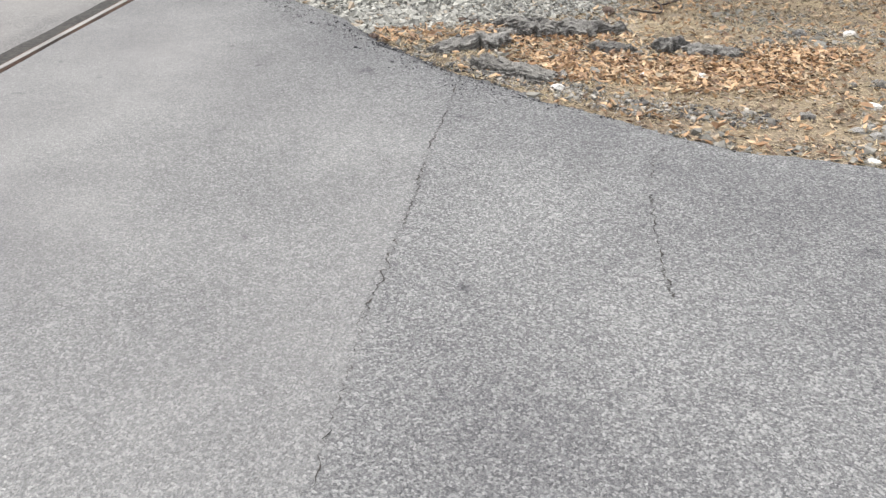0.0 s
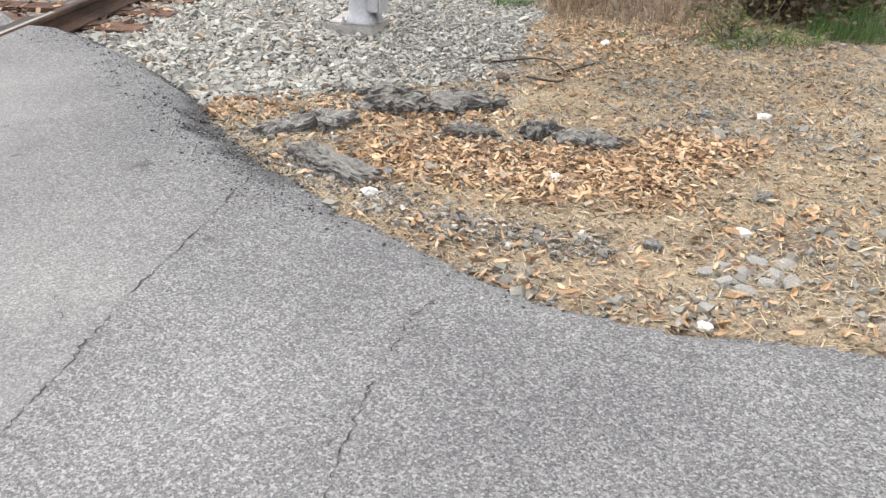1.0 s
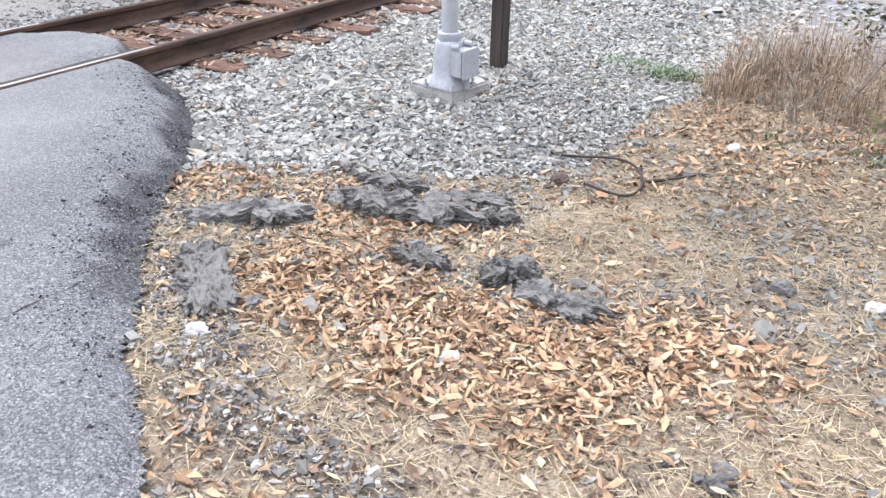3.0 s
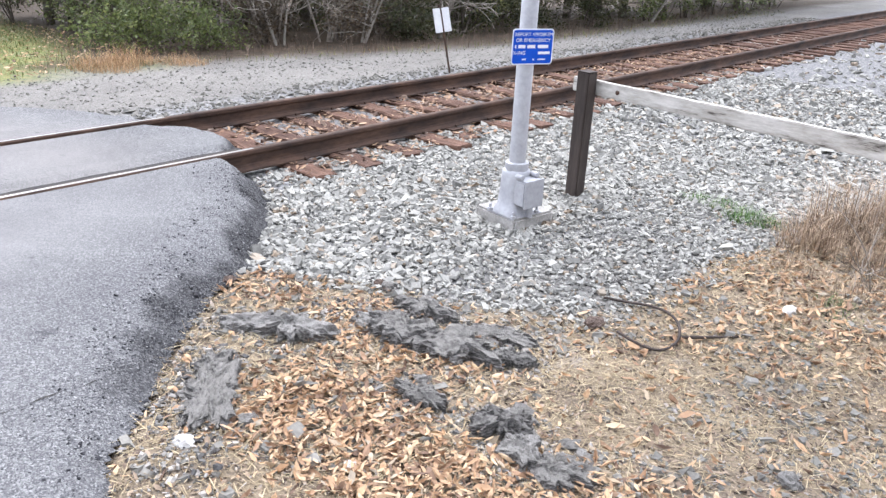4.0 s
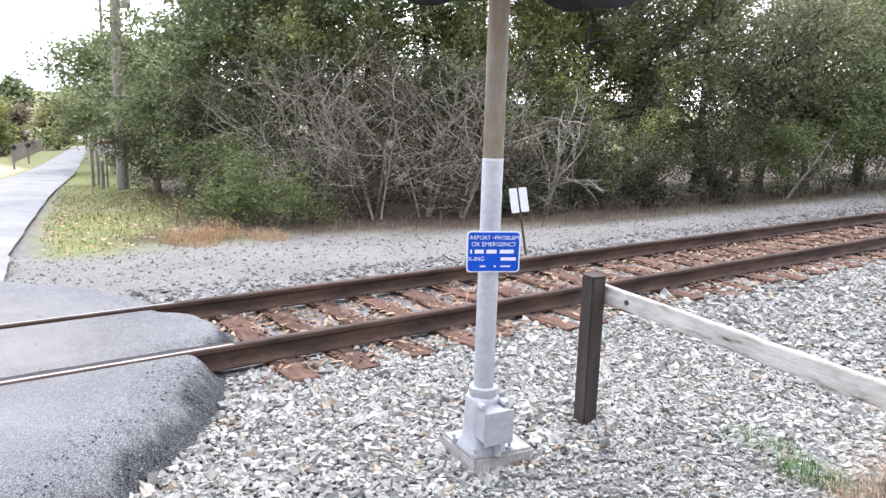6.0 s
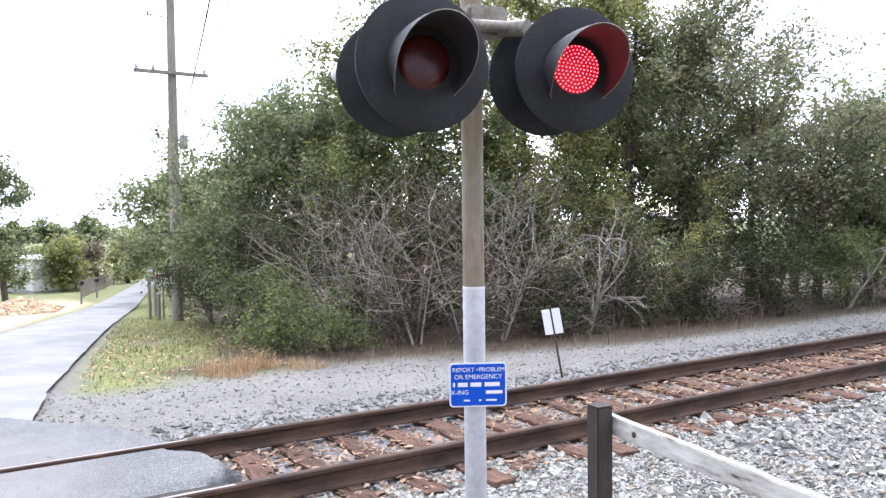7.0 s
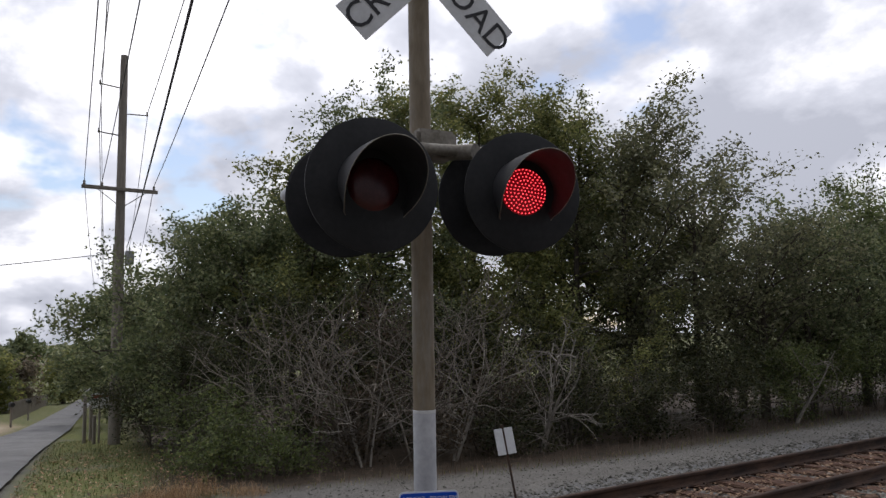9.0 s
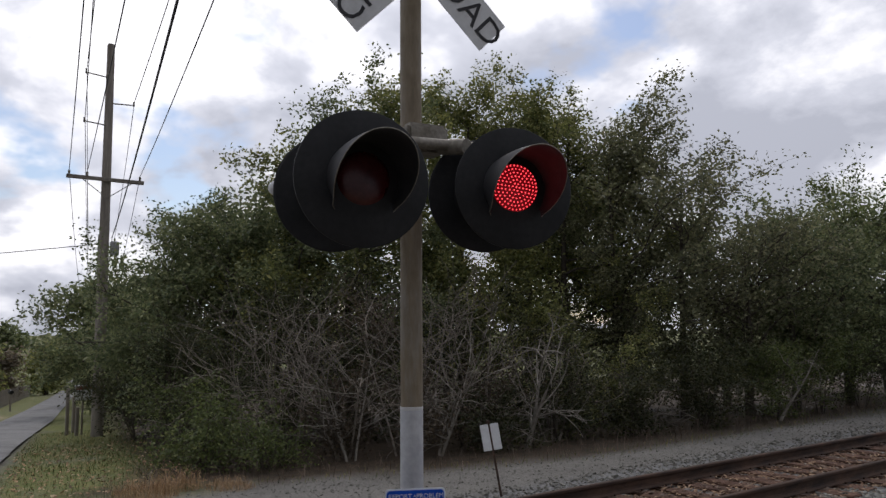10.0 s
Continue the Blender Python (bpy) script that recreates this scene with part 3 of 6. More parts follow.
PAVED = EDGE + [(-2.362, -14.0), (14.0, -14.0)]
FAR_EDGE = [(-3.93, -0.52), (-4.3, -0.56), (-4.9, -0.72), (-5.5, -1.0), (-6.1, -1.45), (-6.5, -1.68), (-9.2, -1.25), (-14.2, -0.17), (-22, 1.55), (-33.4, 4.5), (-54.5, 9.3), (-70, 12.8), (-130, 26.4)]
FAR_LEFT = [(-130, 24.4), (-70, 11.0), (-45.5, 5.3), (-35.3, 2.8), (-26.5, 0.0), (-18, -2.8), (-8, -7.2), (-3.93, -9.5)]

# ---------------- ground sheet ----------------
gx = np.concatenate([-np.geomspace(1500, 40, 14), np.arange(-38, -7, 1.0), np.arange(-7, 4.6, 0.09), np.arange(5, 16, 1.0), np.geomspace(17, 1500, 12)])
gy = np.concatenate([-np.geomspace(1500, 26, 12), np.arange(-24, -9.5, 1.2), np.arange(-9.2, 5.0, 0.09), np.arange(5.2, 30, 0.8), np.geomspace(32, 1500, 14)])
X, Y = np.meshgrid(gx, gy, indexing="ij")
Z = ground_z(X, Y)
nx, ny = X.shape
ii, jj = np.meshgrid(np.arange(nx - 1), np.arange(ny - 1), indexing="ij")
QF = np.stack([ii * ny + jj, (ii + 1) * ny + jj, (ii + 1) * ny + jj + 1, ii * ny + jj + 1], -1).reshape(-1, 4)
paved = inside(X, Y, PAVED) | inside(X, Y, [(-3.93, -14)] + FAR_EDGE + FAR_LEFT)
Z = Z - 0.05 * paved
me = quick_mesh("ground", np.stack([X, Y, Z], -1).reshape(-1, 3), QF, M_GROUND, True)
VERGE = [(-0.62, -1.9), (-0.1, -1.5), (0.4, -1.28), (0.95, -0.98), (1.24, -0.68), (1.34, -0.15), (1.36, 0.55), (1.56, 1.3), (1.2, 1.7), (2.5, 2.6), (14, 4), (14, -8), (-0.5, -8)]
edge_n = 0.16 * fbm(X, Y, 3.0, 2.0, 4)


def soft_inside(poly, w):
    d = dist_to(X, Y, poly + poly[:1])
    return sstep(np.where(inside(X, Y, poly), d, -d) + edge_n, -w, w)


WOODS = [(-9.6, -0.2), (-9.3, 1.2), (-8.9, 2.7), (-8.4, 4.0), (-7.6, 5.7), (-6.9, 7.7), (-6.7, 10.5), (-6.9, 16.2), (-7.5, 40), (-60, 60), (-140, 60), (-140, 29), (-45, 9.4), (-23.5, 4.6), (-14.0, 2.6), (-11, 1.6)]
VERGE_FAR = [(-8.4, -1.0), (-9.0, 0.5), (-9.0, 2.4), (-14, 3.4), (-24, 5.2), (-60, 13), (-60, 10), (-22, 1.7), (-12.5, -0.3)]
set_attr(me, "dirt", soft_inside(VERGE, 0.10))
set_attr(me, "grass", np.maximum(soft_inside(VERGE_FAR, 0.35), sstep(-X, 24, 30) * 0.85) * (1 - 0.5 * sstep(fbm(X, Y, 1.2, 8.0), 0.2, 0.8)))
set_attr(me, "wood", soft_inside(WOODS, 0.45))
set_attr(me, "fine", np.maximum(sstep(-X, 4.9, 5.6), sstep(X, 0.0, 1.1) * sstep(-Y, -2.0, 0.5)))
set_attr(me, "sand", soft_inside([(-24, -1.6), (-36, 2.4), (-50, 6), (-52, 1), (-40, -4), (-24, -7)], 0.8))
tagged(new("ground", me), "ballast stone, straw-covered dirt and grass verge ground", "ground", kind="structure")


# ---------------- pavement ----------------
def pave_z(x, y):
    """Height of the asphalt: level with the rail heads at the track."""
    z = np.interp(x, [-2.4, -1.2, 0.5, 3, 8, 14], [0.162, 0.147, 0.115, 0.14, 0.13, 0.1])
    return z + 0.006 * fbm(x, y, 1.3, 6.0)


def pavement(name, xs, ys, poly, line, zf, drop, slope, mat, label, rag=0.035):
    """A slab on a grid, clipped by a ragged outline, that rounds down to the ground at its edge line."""
    PX, PY = np.meshgrid(xs, ys, indexing="ij")
    d = dist_to(PX, PY, line)
    sd = np.where(inside(PX, PY, poly), d, -d) + rag * fbm(PX, PY, 7.0, 3.0, 4)
    w = slope(PX, PY)
    zt = zf(PX, PY)
    fall = 1 - sstep(sd, 0.0, w)
    PZ = zt - fall * drop(PX, PY) + 0.012 * fall * fbm(PX, PY, 19.0, 5.0, 3)
    n_x, n_y = PX.shape
    i, j = np.meshgrid(np.arange(n_x - 1), np.arange(n_y - 1), indexing="ij")
    F = np.stack([i * n_y + j, (i + 1) * n_y + j, (i + 1) * n_y + j + 1, i * n_y + j + 1], -1).reshape(-1, 4)
    F = F[(sd.ravel()[F] > -0.02).all(1)]
    used = np.unique(F)
    re = np.full(n_x * n_y, -1)
    re[used] = np.arange(len(used))
    V = np.stack([PX, PY, PZ], -1).reshape(-1, 3)[used]
    me = quick_mesh(name, V, re[F], mat, True)
    x, y = V[:, 0], V[:, 1]
    wear = (1 - sstep(sd.ravel()[used] + 0.07 * fbm(x, y, 6, 9, 4) * 2, 0.42 * w.ravel()[used], 0.85 * w.ravel()[used]))
    set_attr(me, "worn", wear * np.interp(x, [-2.2, -0.8, 0.4, 1.2], [1.0, 0.95, 0.7, 0.12]))
    crack_x = np.interp(y, [-6.3, -5.4, -4.4, -3.2], [0.05, 0.06, 0.095, 0.16])
    set_attr(me, "dust", (0.42 + 0.33 * sstep(-x, 0.5, 1.8)) * (1 - 0.8 * sstep(x, crack_x - 0.05, crack_x + 0.05)) * sstep(sd.ravel()[used], 0.2, 1.5) * (0.75 + 0.25 * fbm(x, y, 1.5, 3.0)) + 0.06)
    return tagged(new(name, me), label, "pavement", kind="structure")


ONE = lambda v: (lambda x, y: np.full(np.shape(x), v))
drop_near = lambda x, y: np.maximum(pave_z(x, y) - ground_z(x, y) - 0.004, 0.0)
slope_near = lambda x, y: np.interp(x, [-2.3, -1.4, -0.4, 0.5, 1.5], [0.28, 0.33, 0.30, 0.19, 0.1])
pavement("road_near", np.concatenate([np.arange(-2.36, 3.2, 0.035), np.arange(3.25, 14, 0.3)]), np.concatenate([np.arange(-14, -8.4, 0.3), np.arange(-8.3, -0.6, 0.035)]), PAVED, EDGE, pave_z, drop_near, slope_near, M_ASPHALT, "weathered grey asphalt road with a crumbling edge")
GAP_POLY = [(-3.80, -14), (-3.80, -0.6), (-3.6, -0.42), (-3.2, -0.32), (-2.9, -0.36), (-2.68, -0.48), (-2.6, -0.55), (-2.6, -14)]
pavement("road_between_rails", np.arange(-3.80, -2.585, 0.03), np.concatenate([np.arange(-14, -4, 0.3), np.arange(-3.9, -0.25, 0.03)]), GAP_POLY, GAP_POLY[1:7], lambda x, y: 0.145 + 0.014 * np.cos((x + 3.16) * 2.2) - 0.03 * sstep(x, -2.75, -2.6), ONE(0.17), ONE(0.22), M_ASPHALT_FAR, "dusty asphalt infill between the two rails")
# dark uneven strip laid in the groove between near rail and infill
bm = box((0.19, 13.3, 0.03), (-2.53, -7.25, 0.112), 0.0)
bmesh.ops.subdivide_edges(bm, edges=[e for e in bm.edges if abs(e.verts[0].co.y - e.verts[1].co.y) > 1], cuts=60)
for v in bm.verts:
    v.co.z += 0.008 * noise.noise(v.co * 5)
tagged(new("trim_flangeway", finish(bm, "trim_flangeway", M_CRACK)), "dark strip in the groove beside the near rail", "groove", kind="structure")
FAR_POLY = [(-3.93, -14)] + FAR_EDGE[:6] + [(-6.62, -14)]
pavement("road_far_apron", np.arange(-6.62, -3.925, 0.05), np.concatenate([np.arange(-14, -5, 0.4), np.arange(-4.9, -0.4, 0.05)]), FAR_POLY, FAR_EDGE[:6], lambda x, y: np.interp(x, [-6.6, -3.9], [0.02, 0.155]) + 0.004 * fbm(x, y, 2, 2), lambda x, y: np.maximum(np.interp(x, [-6.6, -3.9], [0.02, 0.155]) - ground_z(x, y), 0), ONE(0.25), M_ASPHALT_FAR, "old grey asphalt apron beyond the rails")


def strip_road():
    t = np.linspace(0, 1, 140) ** 1.6
    sx = -6.60 - 123 * t
    re_ = np.interp(-sx, [-p[0] for p in FAR_EDGE[5:]], [p[1] for p in FAR_EDGE[5:]])
    le_ = np.interp(-sx, [-p[0] for p in FAR_LEFT[::-1]], [p[1] for p in FAR_LEFT[::-1]])
    n = 14
    u = np.linspace(0, 1, n)
    PX = np.repeat(sx[:, None], n, 1)
    rag = 0.03 * fbm(sx, sx * 0 + 1, 3.0, 2.0, 4)
    PY = (re_ + rag)[:, None] * (1 - u) + le_[:, None] * u
    PZ = -0.085 + away(PX) + 0.09 - 0.06 * (np.abs(u - 0.5) * 2)[None] ** 6 + 0 * PX
    i, j = np.meshgrid(np.arange(len(sx) - 1), np.arange(n - 1), indexing="ij")
    F = np.stack([i * n + j, i * n + j + 1, (i + 1) * n + j + 1, (i + 1) * n + j], -1).reshape(-1, 4)
    me = quick_mesh("road_far", np.stack([PX, PY, PZ], -1).reshape(-1, 3), F[:, ::-1], M_LANE, True)
    set_attr(me, "dust", np.full(len(sx) * n, 0.75))
    set_attr(me, "worn", np.zeros(len(sx) * n))
    tagged(new("road_far", me), "pale asphalt lane running away downhill", "road", kind="structure")


strip_road()


def crack(pts, width, name, label):
    """A jagged dark groove along pts on the asphalt."""
    P = np.asarray(pts, float)
    s = np.linspace(0, len(P) - 1, len(P) * 14)
    x = np.interp(s, np.arange(len(P)), P[:, 0]) + rng.normal(0, 0.008, len(s))
    y = np.interp(s, np.arange(len(P)), P[:, 1])
    w = width * np.clip(rng.normal(0.5, 0.55, len(s)), 0.03, 1.7) / 2
    a = np.stack([x - w, y, pave_z(x - w, y) + 0.003], -1)
    b = np.stack([x + w, y, pave_z(x + w, y) + 0.003], -1)
    V = np.stack([a, b], 1).reshape(-1, 3)
    k = np.arange(len(s) - 1)
    F = np.stack([2 * k, 2 * k + 1, 2 * k + 3, 2 * k + 2], -1)
    tagged(new(name, quick_mesh(name, V, F, M_CRACK)), label, "crack", kind="structure")


crack([(0.16, -3.22), (0.125, -3.95), (0.095, -4.4), (0.1, -4.62), (0.09, -4.87), (0.075, -5.1), (0.06, -5.4), (0.04, -5.6)], 0.0065, "trim_crack", "long jagged seam crack across the asphalt")
crack([(0.04, -5.6), (0.045, -5.8), (0.04, -6.0), (0.05, -6.3)], 0.003, "trim_crack", "faint end of the seam crack in the asphalt")
crack([(-0.18, -4.31), (-0.07, -4.43), (-0.055, -4.62), (0.1, -4.64)], 0.003, "trim_crack", "hairline branch crack in the asphalt")
crack([(1.2, -4.1), (1.12, -4.23), (1.07, -4.54), (1.05, -4.82), (1.03, -5.2), (1.04, -5.37)], 0.006, "trim_crack", "short jagged crack in the asphalt")

# ---------------- track ----------------
RAIL_PROFILE = [(-0.07, 0.0), (-0.07, 0.012), (-0.018, 0.03), (-0.009, 0.05), (-0.009, 0.122), (-0.033, 0.134), (-0.036, 0.142), (-0.036, 0.168), (-0.026, 0.178), (0.026, 0.178), (0.036, 0.168), (0.036, 0.142), (0.033, 0.134), (0.009, 0.122), (0.009, 0.05), (0.018, 0.03), (0.07, 0.012), (0.07, 0.0)]


def rail(x, label):
    t = empty("rail", Matrix.Translation((x, 0, RAIL_TOP - 0.178)), label, "rail", "running rails", "structure")
    ys = [-60, -20, -0.6, 10, 30, 80, 300]
    bm = bmesh.new()
    rings = [[bm.verts.new((px, y, pz)) for px, pz in RAIL_PROFILE] for y in ys]
    n = len(RAIL_PROFILE)
    for a, b in zip(rings, rings[1:]):
        for k in range(n):
            bm.faces.new((a[k], a[(k + 1) % n], b[(k + 1) % n], b[k]))
    bmesh.ops.recalc_face_normals(bm, faces=bm.faces)
    part("rail_body", bm, M_RAIL, t)
    part("running_surface", box((0.034, 59.4, 0.003), (0.006, -30.3, 0.1785), 0.001, 1), M_RAIL_TOP, t, "bright worn strip on the railhead")


rail(RAIL_NEAR, "rusty brown steel rail on wooden ties")
rail(RAIL_FAR, "rusty brown steel rail beside the far gravel")

tie_meshes = []
for k in range(4):
    bm = bmesh.new()
    bmesh.ops.create_cube(bm, size=1, matrix=Matrix.Diagonal((2.62, 0.225, 0.18, 1)))
    bmesh.ops.subdivide_edges(bm, edges=[e for e in bm.edges if abs(e.verts[0].co.x - e.verts[1].co.x) > 1], cuts=8)
    bmesh.ops.bevel(bm, geom=[e for e in bm.edges if e.is_manifold and e.calc_face_angle(0) > 1], offset=0.012, segments=1, affect="EDGES")
    for v in bm.verts:
        v.co += Vector((rng.normal(0, 0.012) if abs(v.co.x) > 1.2 else 0, rng.normal(0, 0.006), rng.normal(0, 0.005)))
    tie_meshes.append(finish(bm, "tie", M_TIE))
track_bed = empty("track_ties", Matrix(), "weathered reddish-brown wooden railway ties", "railway ties", kind="structure")
yy = -0.15
tie_y = []
while yy < 78:
    tie_y.append(yy)
    yy += rng.uniform(0.50, 0.56)
for k, y in enumerate(tie_y):
    o = new("tie", tie_meshes[k % 4])
    o.parent = track_bed
    o.matrix_world = pose((RAIL_NEAR + RAIL_FAR) / 2 + rng.normal(0, 0.07), y + rng.normal(0, 0.03), RAIL_TOP - 0.178 - 0.094, rng.normal(0, 0.6), rng.normal(0, 0.4), rng.normal(0, 2.2))
for x in (RAIL_NEAR, RAIL_FAR):
    for y in tie_y[:28]:
        bm = box((0.34, 0.18, 0.014), (0, 0, 0), 0.004, 1)
        for sx in (-0.095, 0.095):
            box((0.03, 0.022, 0.03), (sx, 0.05 * (1 if sx > 0 else -1), 0.018), 0.006, 1, bm)
        o = part("tie_plate", bm, M_RAIL, track_bed)
        o.matrix_world = pose(x, y, RAIL_TOP - 0.178 - 0.003)

# ---------------- loose stone ----------------


def scatter(n, x0, x1, y0, y1, keep):
    x, y = rng.uniform(x0, x1, n), rng.uniform(y0, y1, n)
    k = keep(x, y)
    return x[k], y[k]


def stuff(name, VF, mat, label, category):
    return tagged(new(name, quick_mesh(name, VF[0], VF[1], mat)), label, category, kind="stuff")


VP = VERGE
off_pave = lambda x, y: ~inside(x, y, PAVED) | (dist_to(x, y, EDGE) < 0.05)
# coarse ballast between the near rail and the verge
x, y = scatter(72000, -2.3, 1.7, -2.0, 9.0, lambda x, y: off_pave(x, y) & (~inside(x, y, VP) | ((dist_to(x, y, VP) < 0.16) & (rng.random(len(x)) < 0.25))) & (rng.random(len(x)) < np.where(y > 4, 0.28, 1.0)) & ((x > -1.85) | (np.abs(((y + 0.15 + 0.265) % 0.53) - 0.265) > 0.12) | (rng.random(len(x)) < 0.2)))
sz = rng.gamma(7, 1, len(x)) / 7 * np.where((x > 0.25) & (y < 1.6), 0.0145, 0.0205) * np.where(y > 4, 1.35, 1.0)
stuff("ballast", stones(np.stack([x, y, ground_z(x, y) + sz * 0.35 + rng.uniform(0, 0.012, len(x))], -1), sz), M_BALLAST, "pale grey crushed-stone ballast beside the rails", "ballast")
x, y = scatter(8500, -2.2, 9.0, 2.0, 40.0, lambda x, y: (x < 1.8 + 0.25 * (y - 2)) & ((y > 9) | (x > 1.2)) & ~inside(x, y, VP))
sz = rng.gamma(9, 1, len(x)) / 9 * 0.042
stuff("ballast", stones(np.stack([x, y, ground_z(x, y) + sz * 0.3], -1), sz), M_BALLAST, "pale grey ballast farther along the track", "ballast")
x, y = scatter(13500, -4.35, -2.0, -0.55, 16.0, lambda x, y: (np.abs(x - RAIL_NEAR) > 0.08) & (np.abs(x - RAIL_FAR) > 0.08) & ~((np.abs(((y + 0.15) % 0.53) - 0.0) < 0.10) & (x < -2.0) & (rng.random(len(x)) < 0.45)))
sz = rng.gamma(9, 1, len(x)) / 9 * 0.025
stuff("track_stone", stones(np.stack([x, y, -0.075 + sz * 0.4 + rng.uniform(0, 0.075, len(x)) ** 1.0 * (np.abs(((y + 0.15) % 0.53)) < 0.11)], -1), sz), M_BALLAST_RUST, "rust-stained stones and debris between the ties", "ballast")
x, y = scatter(9000, -4.5, -1.9, -0.4, 12.0, lambda x, y: (np.abs(x - RAIL_NEAR) > 0.07) & (np.abs(x - RAIL_FAR) > 0.07))
L = rng.uniform(0.03, 0.11, len(x))
stuff("track_debris", flakes(np.stack([x, y, -0.045 + rng.uniform(0, 0.05, len(x))], -1), L, L * rng.uniform(0.2, 0.5, len(x)), 0.4, 0.2), M_DEBRIS, "tan splinters and dry leaves lying on the ties", "debris")
x, y = scatter(16000, -9.2, -4.2, -1.6, 22.0, lambda x, y: ~inside(x, y, FAR_POLY) & ~inside(x, y, WOODS) & (rng.random(len(x)) < np.where(x > -5.6, 1.0, 0.45)))
sz = rng.gamma(8, 1, len(x)) / 8 * np.where(x > -5.4, 0.026, 0.014)
stuff("gravel", stones(np.stack([x, y, ground_z(x, y) + sz * 0.3], -1), sz), M_GRAVEL, "loose light grey gravel on the far service strip", "gravel")
# crumbs on the dirt and on the broken pavement edge
x, y = scatter(16000, -0.6, 4.2, -4.6, 1.0, lambda x, y: inside(x, y, VP) & ~inside(x, y, PAVED) & ((fbm(x, y, 1.6, 3.3) > 0.06) | (dist_to(x, y, [(0.85, -3.1), (1.3, -3.45), (1.75, -3.5)]) < 0.13) | (dist_to(x, y, [(0.3, -1.75), (1.0, -1.35), (1.6, -0.3)]) < 0.22)))
sz = rng.gamma(3, 1, len(x)) / 3 * 0.0125
stuff("gravel", stones(np.stack([x, y, ground_z(x, y) + sz * 0.3], -1), sz), M_GRAVEL, "scattered grey gravel on the dirt verge", "gravel")
x, y = scatter(90000, -2.3, 1.6, -4.2, -0.6, lambda x, y: inside(x, y, PAVED) & (dist_to(x, y, EDGE) < slope_near(x, y) * (0.9 + 0.5 * fbm(x, y, 5, 2)) * rng.uniform(0.2, 1.9, len(x))) & (rng.random(len(x)) < np.interp(x, [0.0, 1.2], [0.75, 0.25])))
sz = rng.gamma(3, 1, len(x)) / 3 * 0.0035
de = dist_to(x, y, EDGE)
zz = pave_z(x, y) - (1 - sstep(de, 0, slope_near(x, y))) * drop_near(x, y)
stuff("asphalt_crumbs", stones(np.stack([x, y, zz + sz * 0.3], -1), sz), M_CRUMB, "dark crumbs of broken asphalt along the edge", "crumbs")

# ---------------- dry leaves, straw and grass on the verge ----------------
LEAFY = [(0.55, -2.72), (0.68, -2.36), (1.05, -2.2), (1.4, -2.32), (2.0, -2.2), (2.35, -1.9), (2.7, -2.15), (2.55, -2.6), (2.2, -3.0), (1.7, -3.02), (1.15, -2.95), (0.8, -3.0)]
in_verge = lambda x, y: inside(x, y, VP) & ~inside(x, y, PAVED) & (rng.random(np.shape(x)) > sstep(x + 0.4 * fbm(x, y, 1.5, 2.0), 3.5, 4.6))


def leaf_density(x, y):
    d = dist_to(x, y, LEAFY + LEAFY[:1])
    s = np.where(inside(x, y, LEAFY), d, -d) + 0.2 * fbm(x, y, 3.0, 6.0)
    base = 0.045 + 0.13 * sstep(fbm(x, y, 1.4, 2.2), 0.0, 0.8) + 0.5 * sstep(-np.hypot((x - 0.65) / 1.3, y + 1.9), -0.65, -0.2) + 0.4 * sstep(-np.hypot(x + 0.35, y + 1.95), -0.4, -0.1) + 0.2 * sstep(-np.hypot(x - 2.1, y - 0.4), -1.2, -0.3)
    return np.clip(np.maximum(sstep(s, -0.25, 0.2), base), 0, 1)


x, y = scatter(105000, -0.7, 4.6, -4.6, 2.2, lambda x, y: in_verge(x, y) & (rng.random(len(x)) < leaf_density(x, y)))
L = rng.normal(0.047, 0.017, len(x)).clip(0.014, 0.1)
stuff("leaf_litter", flakes(np.stack([x, y, ground_z(x, y) + rng.uniform(0.006, 0.034, len(x))], -1), L, L * rng.uniform(0.2, 0.44, len(x)), 0.55, 0.6), M_LITTER, "dry orange-brown fallen oak leaves on the dirt", "leaves")
x, y = scatter(150000, -0.7, 4.8, -4.8, 2.4, lambda x, y: in_verge(x, y) & (rng.random(len(x)) < 0.45 + 0.4 * fbm(x, y, 1.1, 5.0)))
stuff("straw", blades(np.stack([x, y, ground_z(x, y) + rng.uniform(0.002, 0.014, len(x))], -1), rng.gamma(4, 0.0165, len(x)).clip(0.02, 0.18), rng.uniform(0.002, 0.0048, len(x)), 0.07, 1.42), M_STRAW, "tan dry grass straw and pine needles lying flat", "straw")


x, y = scatter(105000, -0.7, 4.6, -4.7, 2.0, lambda x, y: in_verge(x, y) & (rng.random(len(x)) < 0.62 + 0.38 * fbm(x, y, 2.3, 8.0)))
L = rng.gamma(4, 0.0052, len(x)).clip(0.006, 0.05)
stuff("ground_debris", flakes(np.stack([x, y, ground_z(x, y) + rng.uniform(0.002, 0.014, len(x))], -1), L, L * rng.uniform(0.2, 0.55, len(x)), 0.5, 0.4), M_DEBRIS_MIX, "small chips of bark, leaf and straw on the dirt", "debris")


def tuft(x0, y0, rx, ry, n, height, mat, label, name="grass_tuft", lean=0.45, zoff=0.0):
    a, r = rng.uniform(0, 2 * np.pi, n), np.sqrt(rng.uniform(0, 1, n))
    x, y = x0 + rx * r * np.cos(a), y0 + ry * r * np.sin(a)
    P = np.stack([x, y, ground_z(x, y) - 0.02 + zoff], -1)
    return tagged(new(name, quick_mesh(name, *blades(P, height * rng.uniform(0.3, 1.2, n) * (1.1 - 0.5 * r), rng.uniform(0.0022, 0.0058, n), lean * rng.uniform(0.3, 1.7, n)), mat)), label, "grass", kind="stuff")


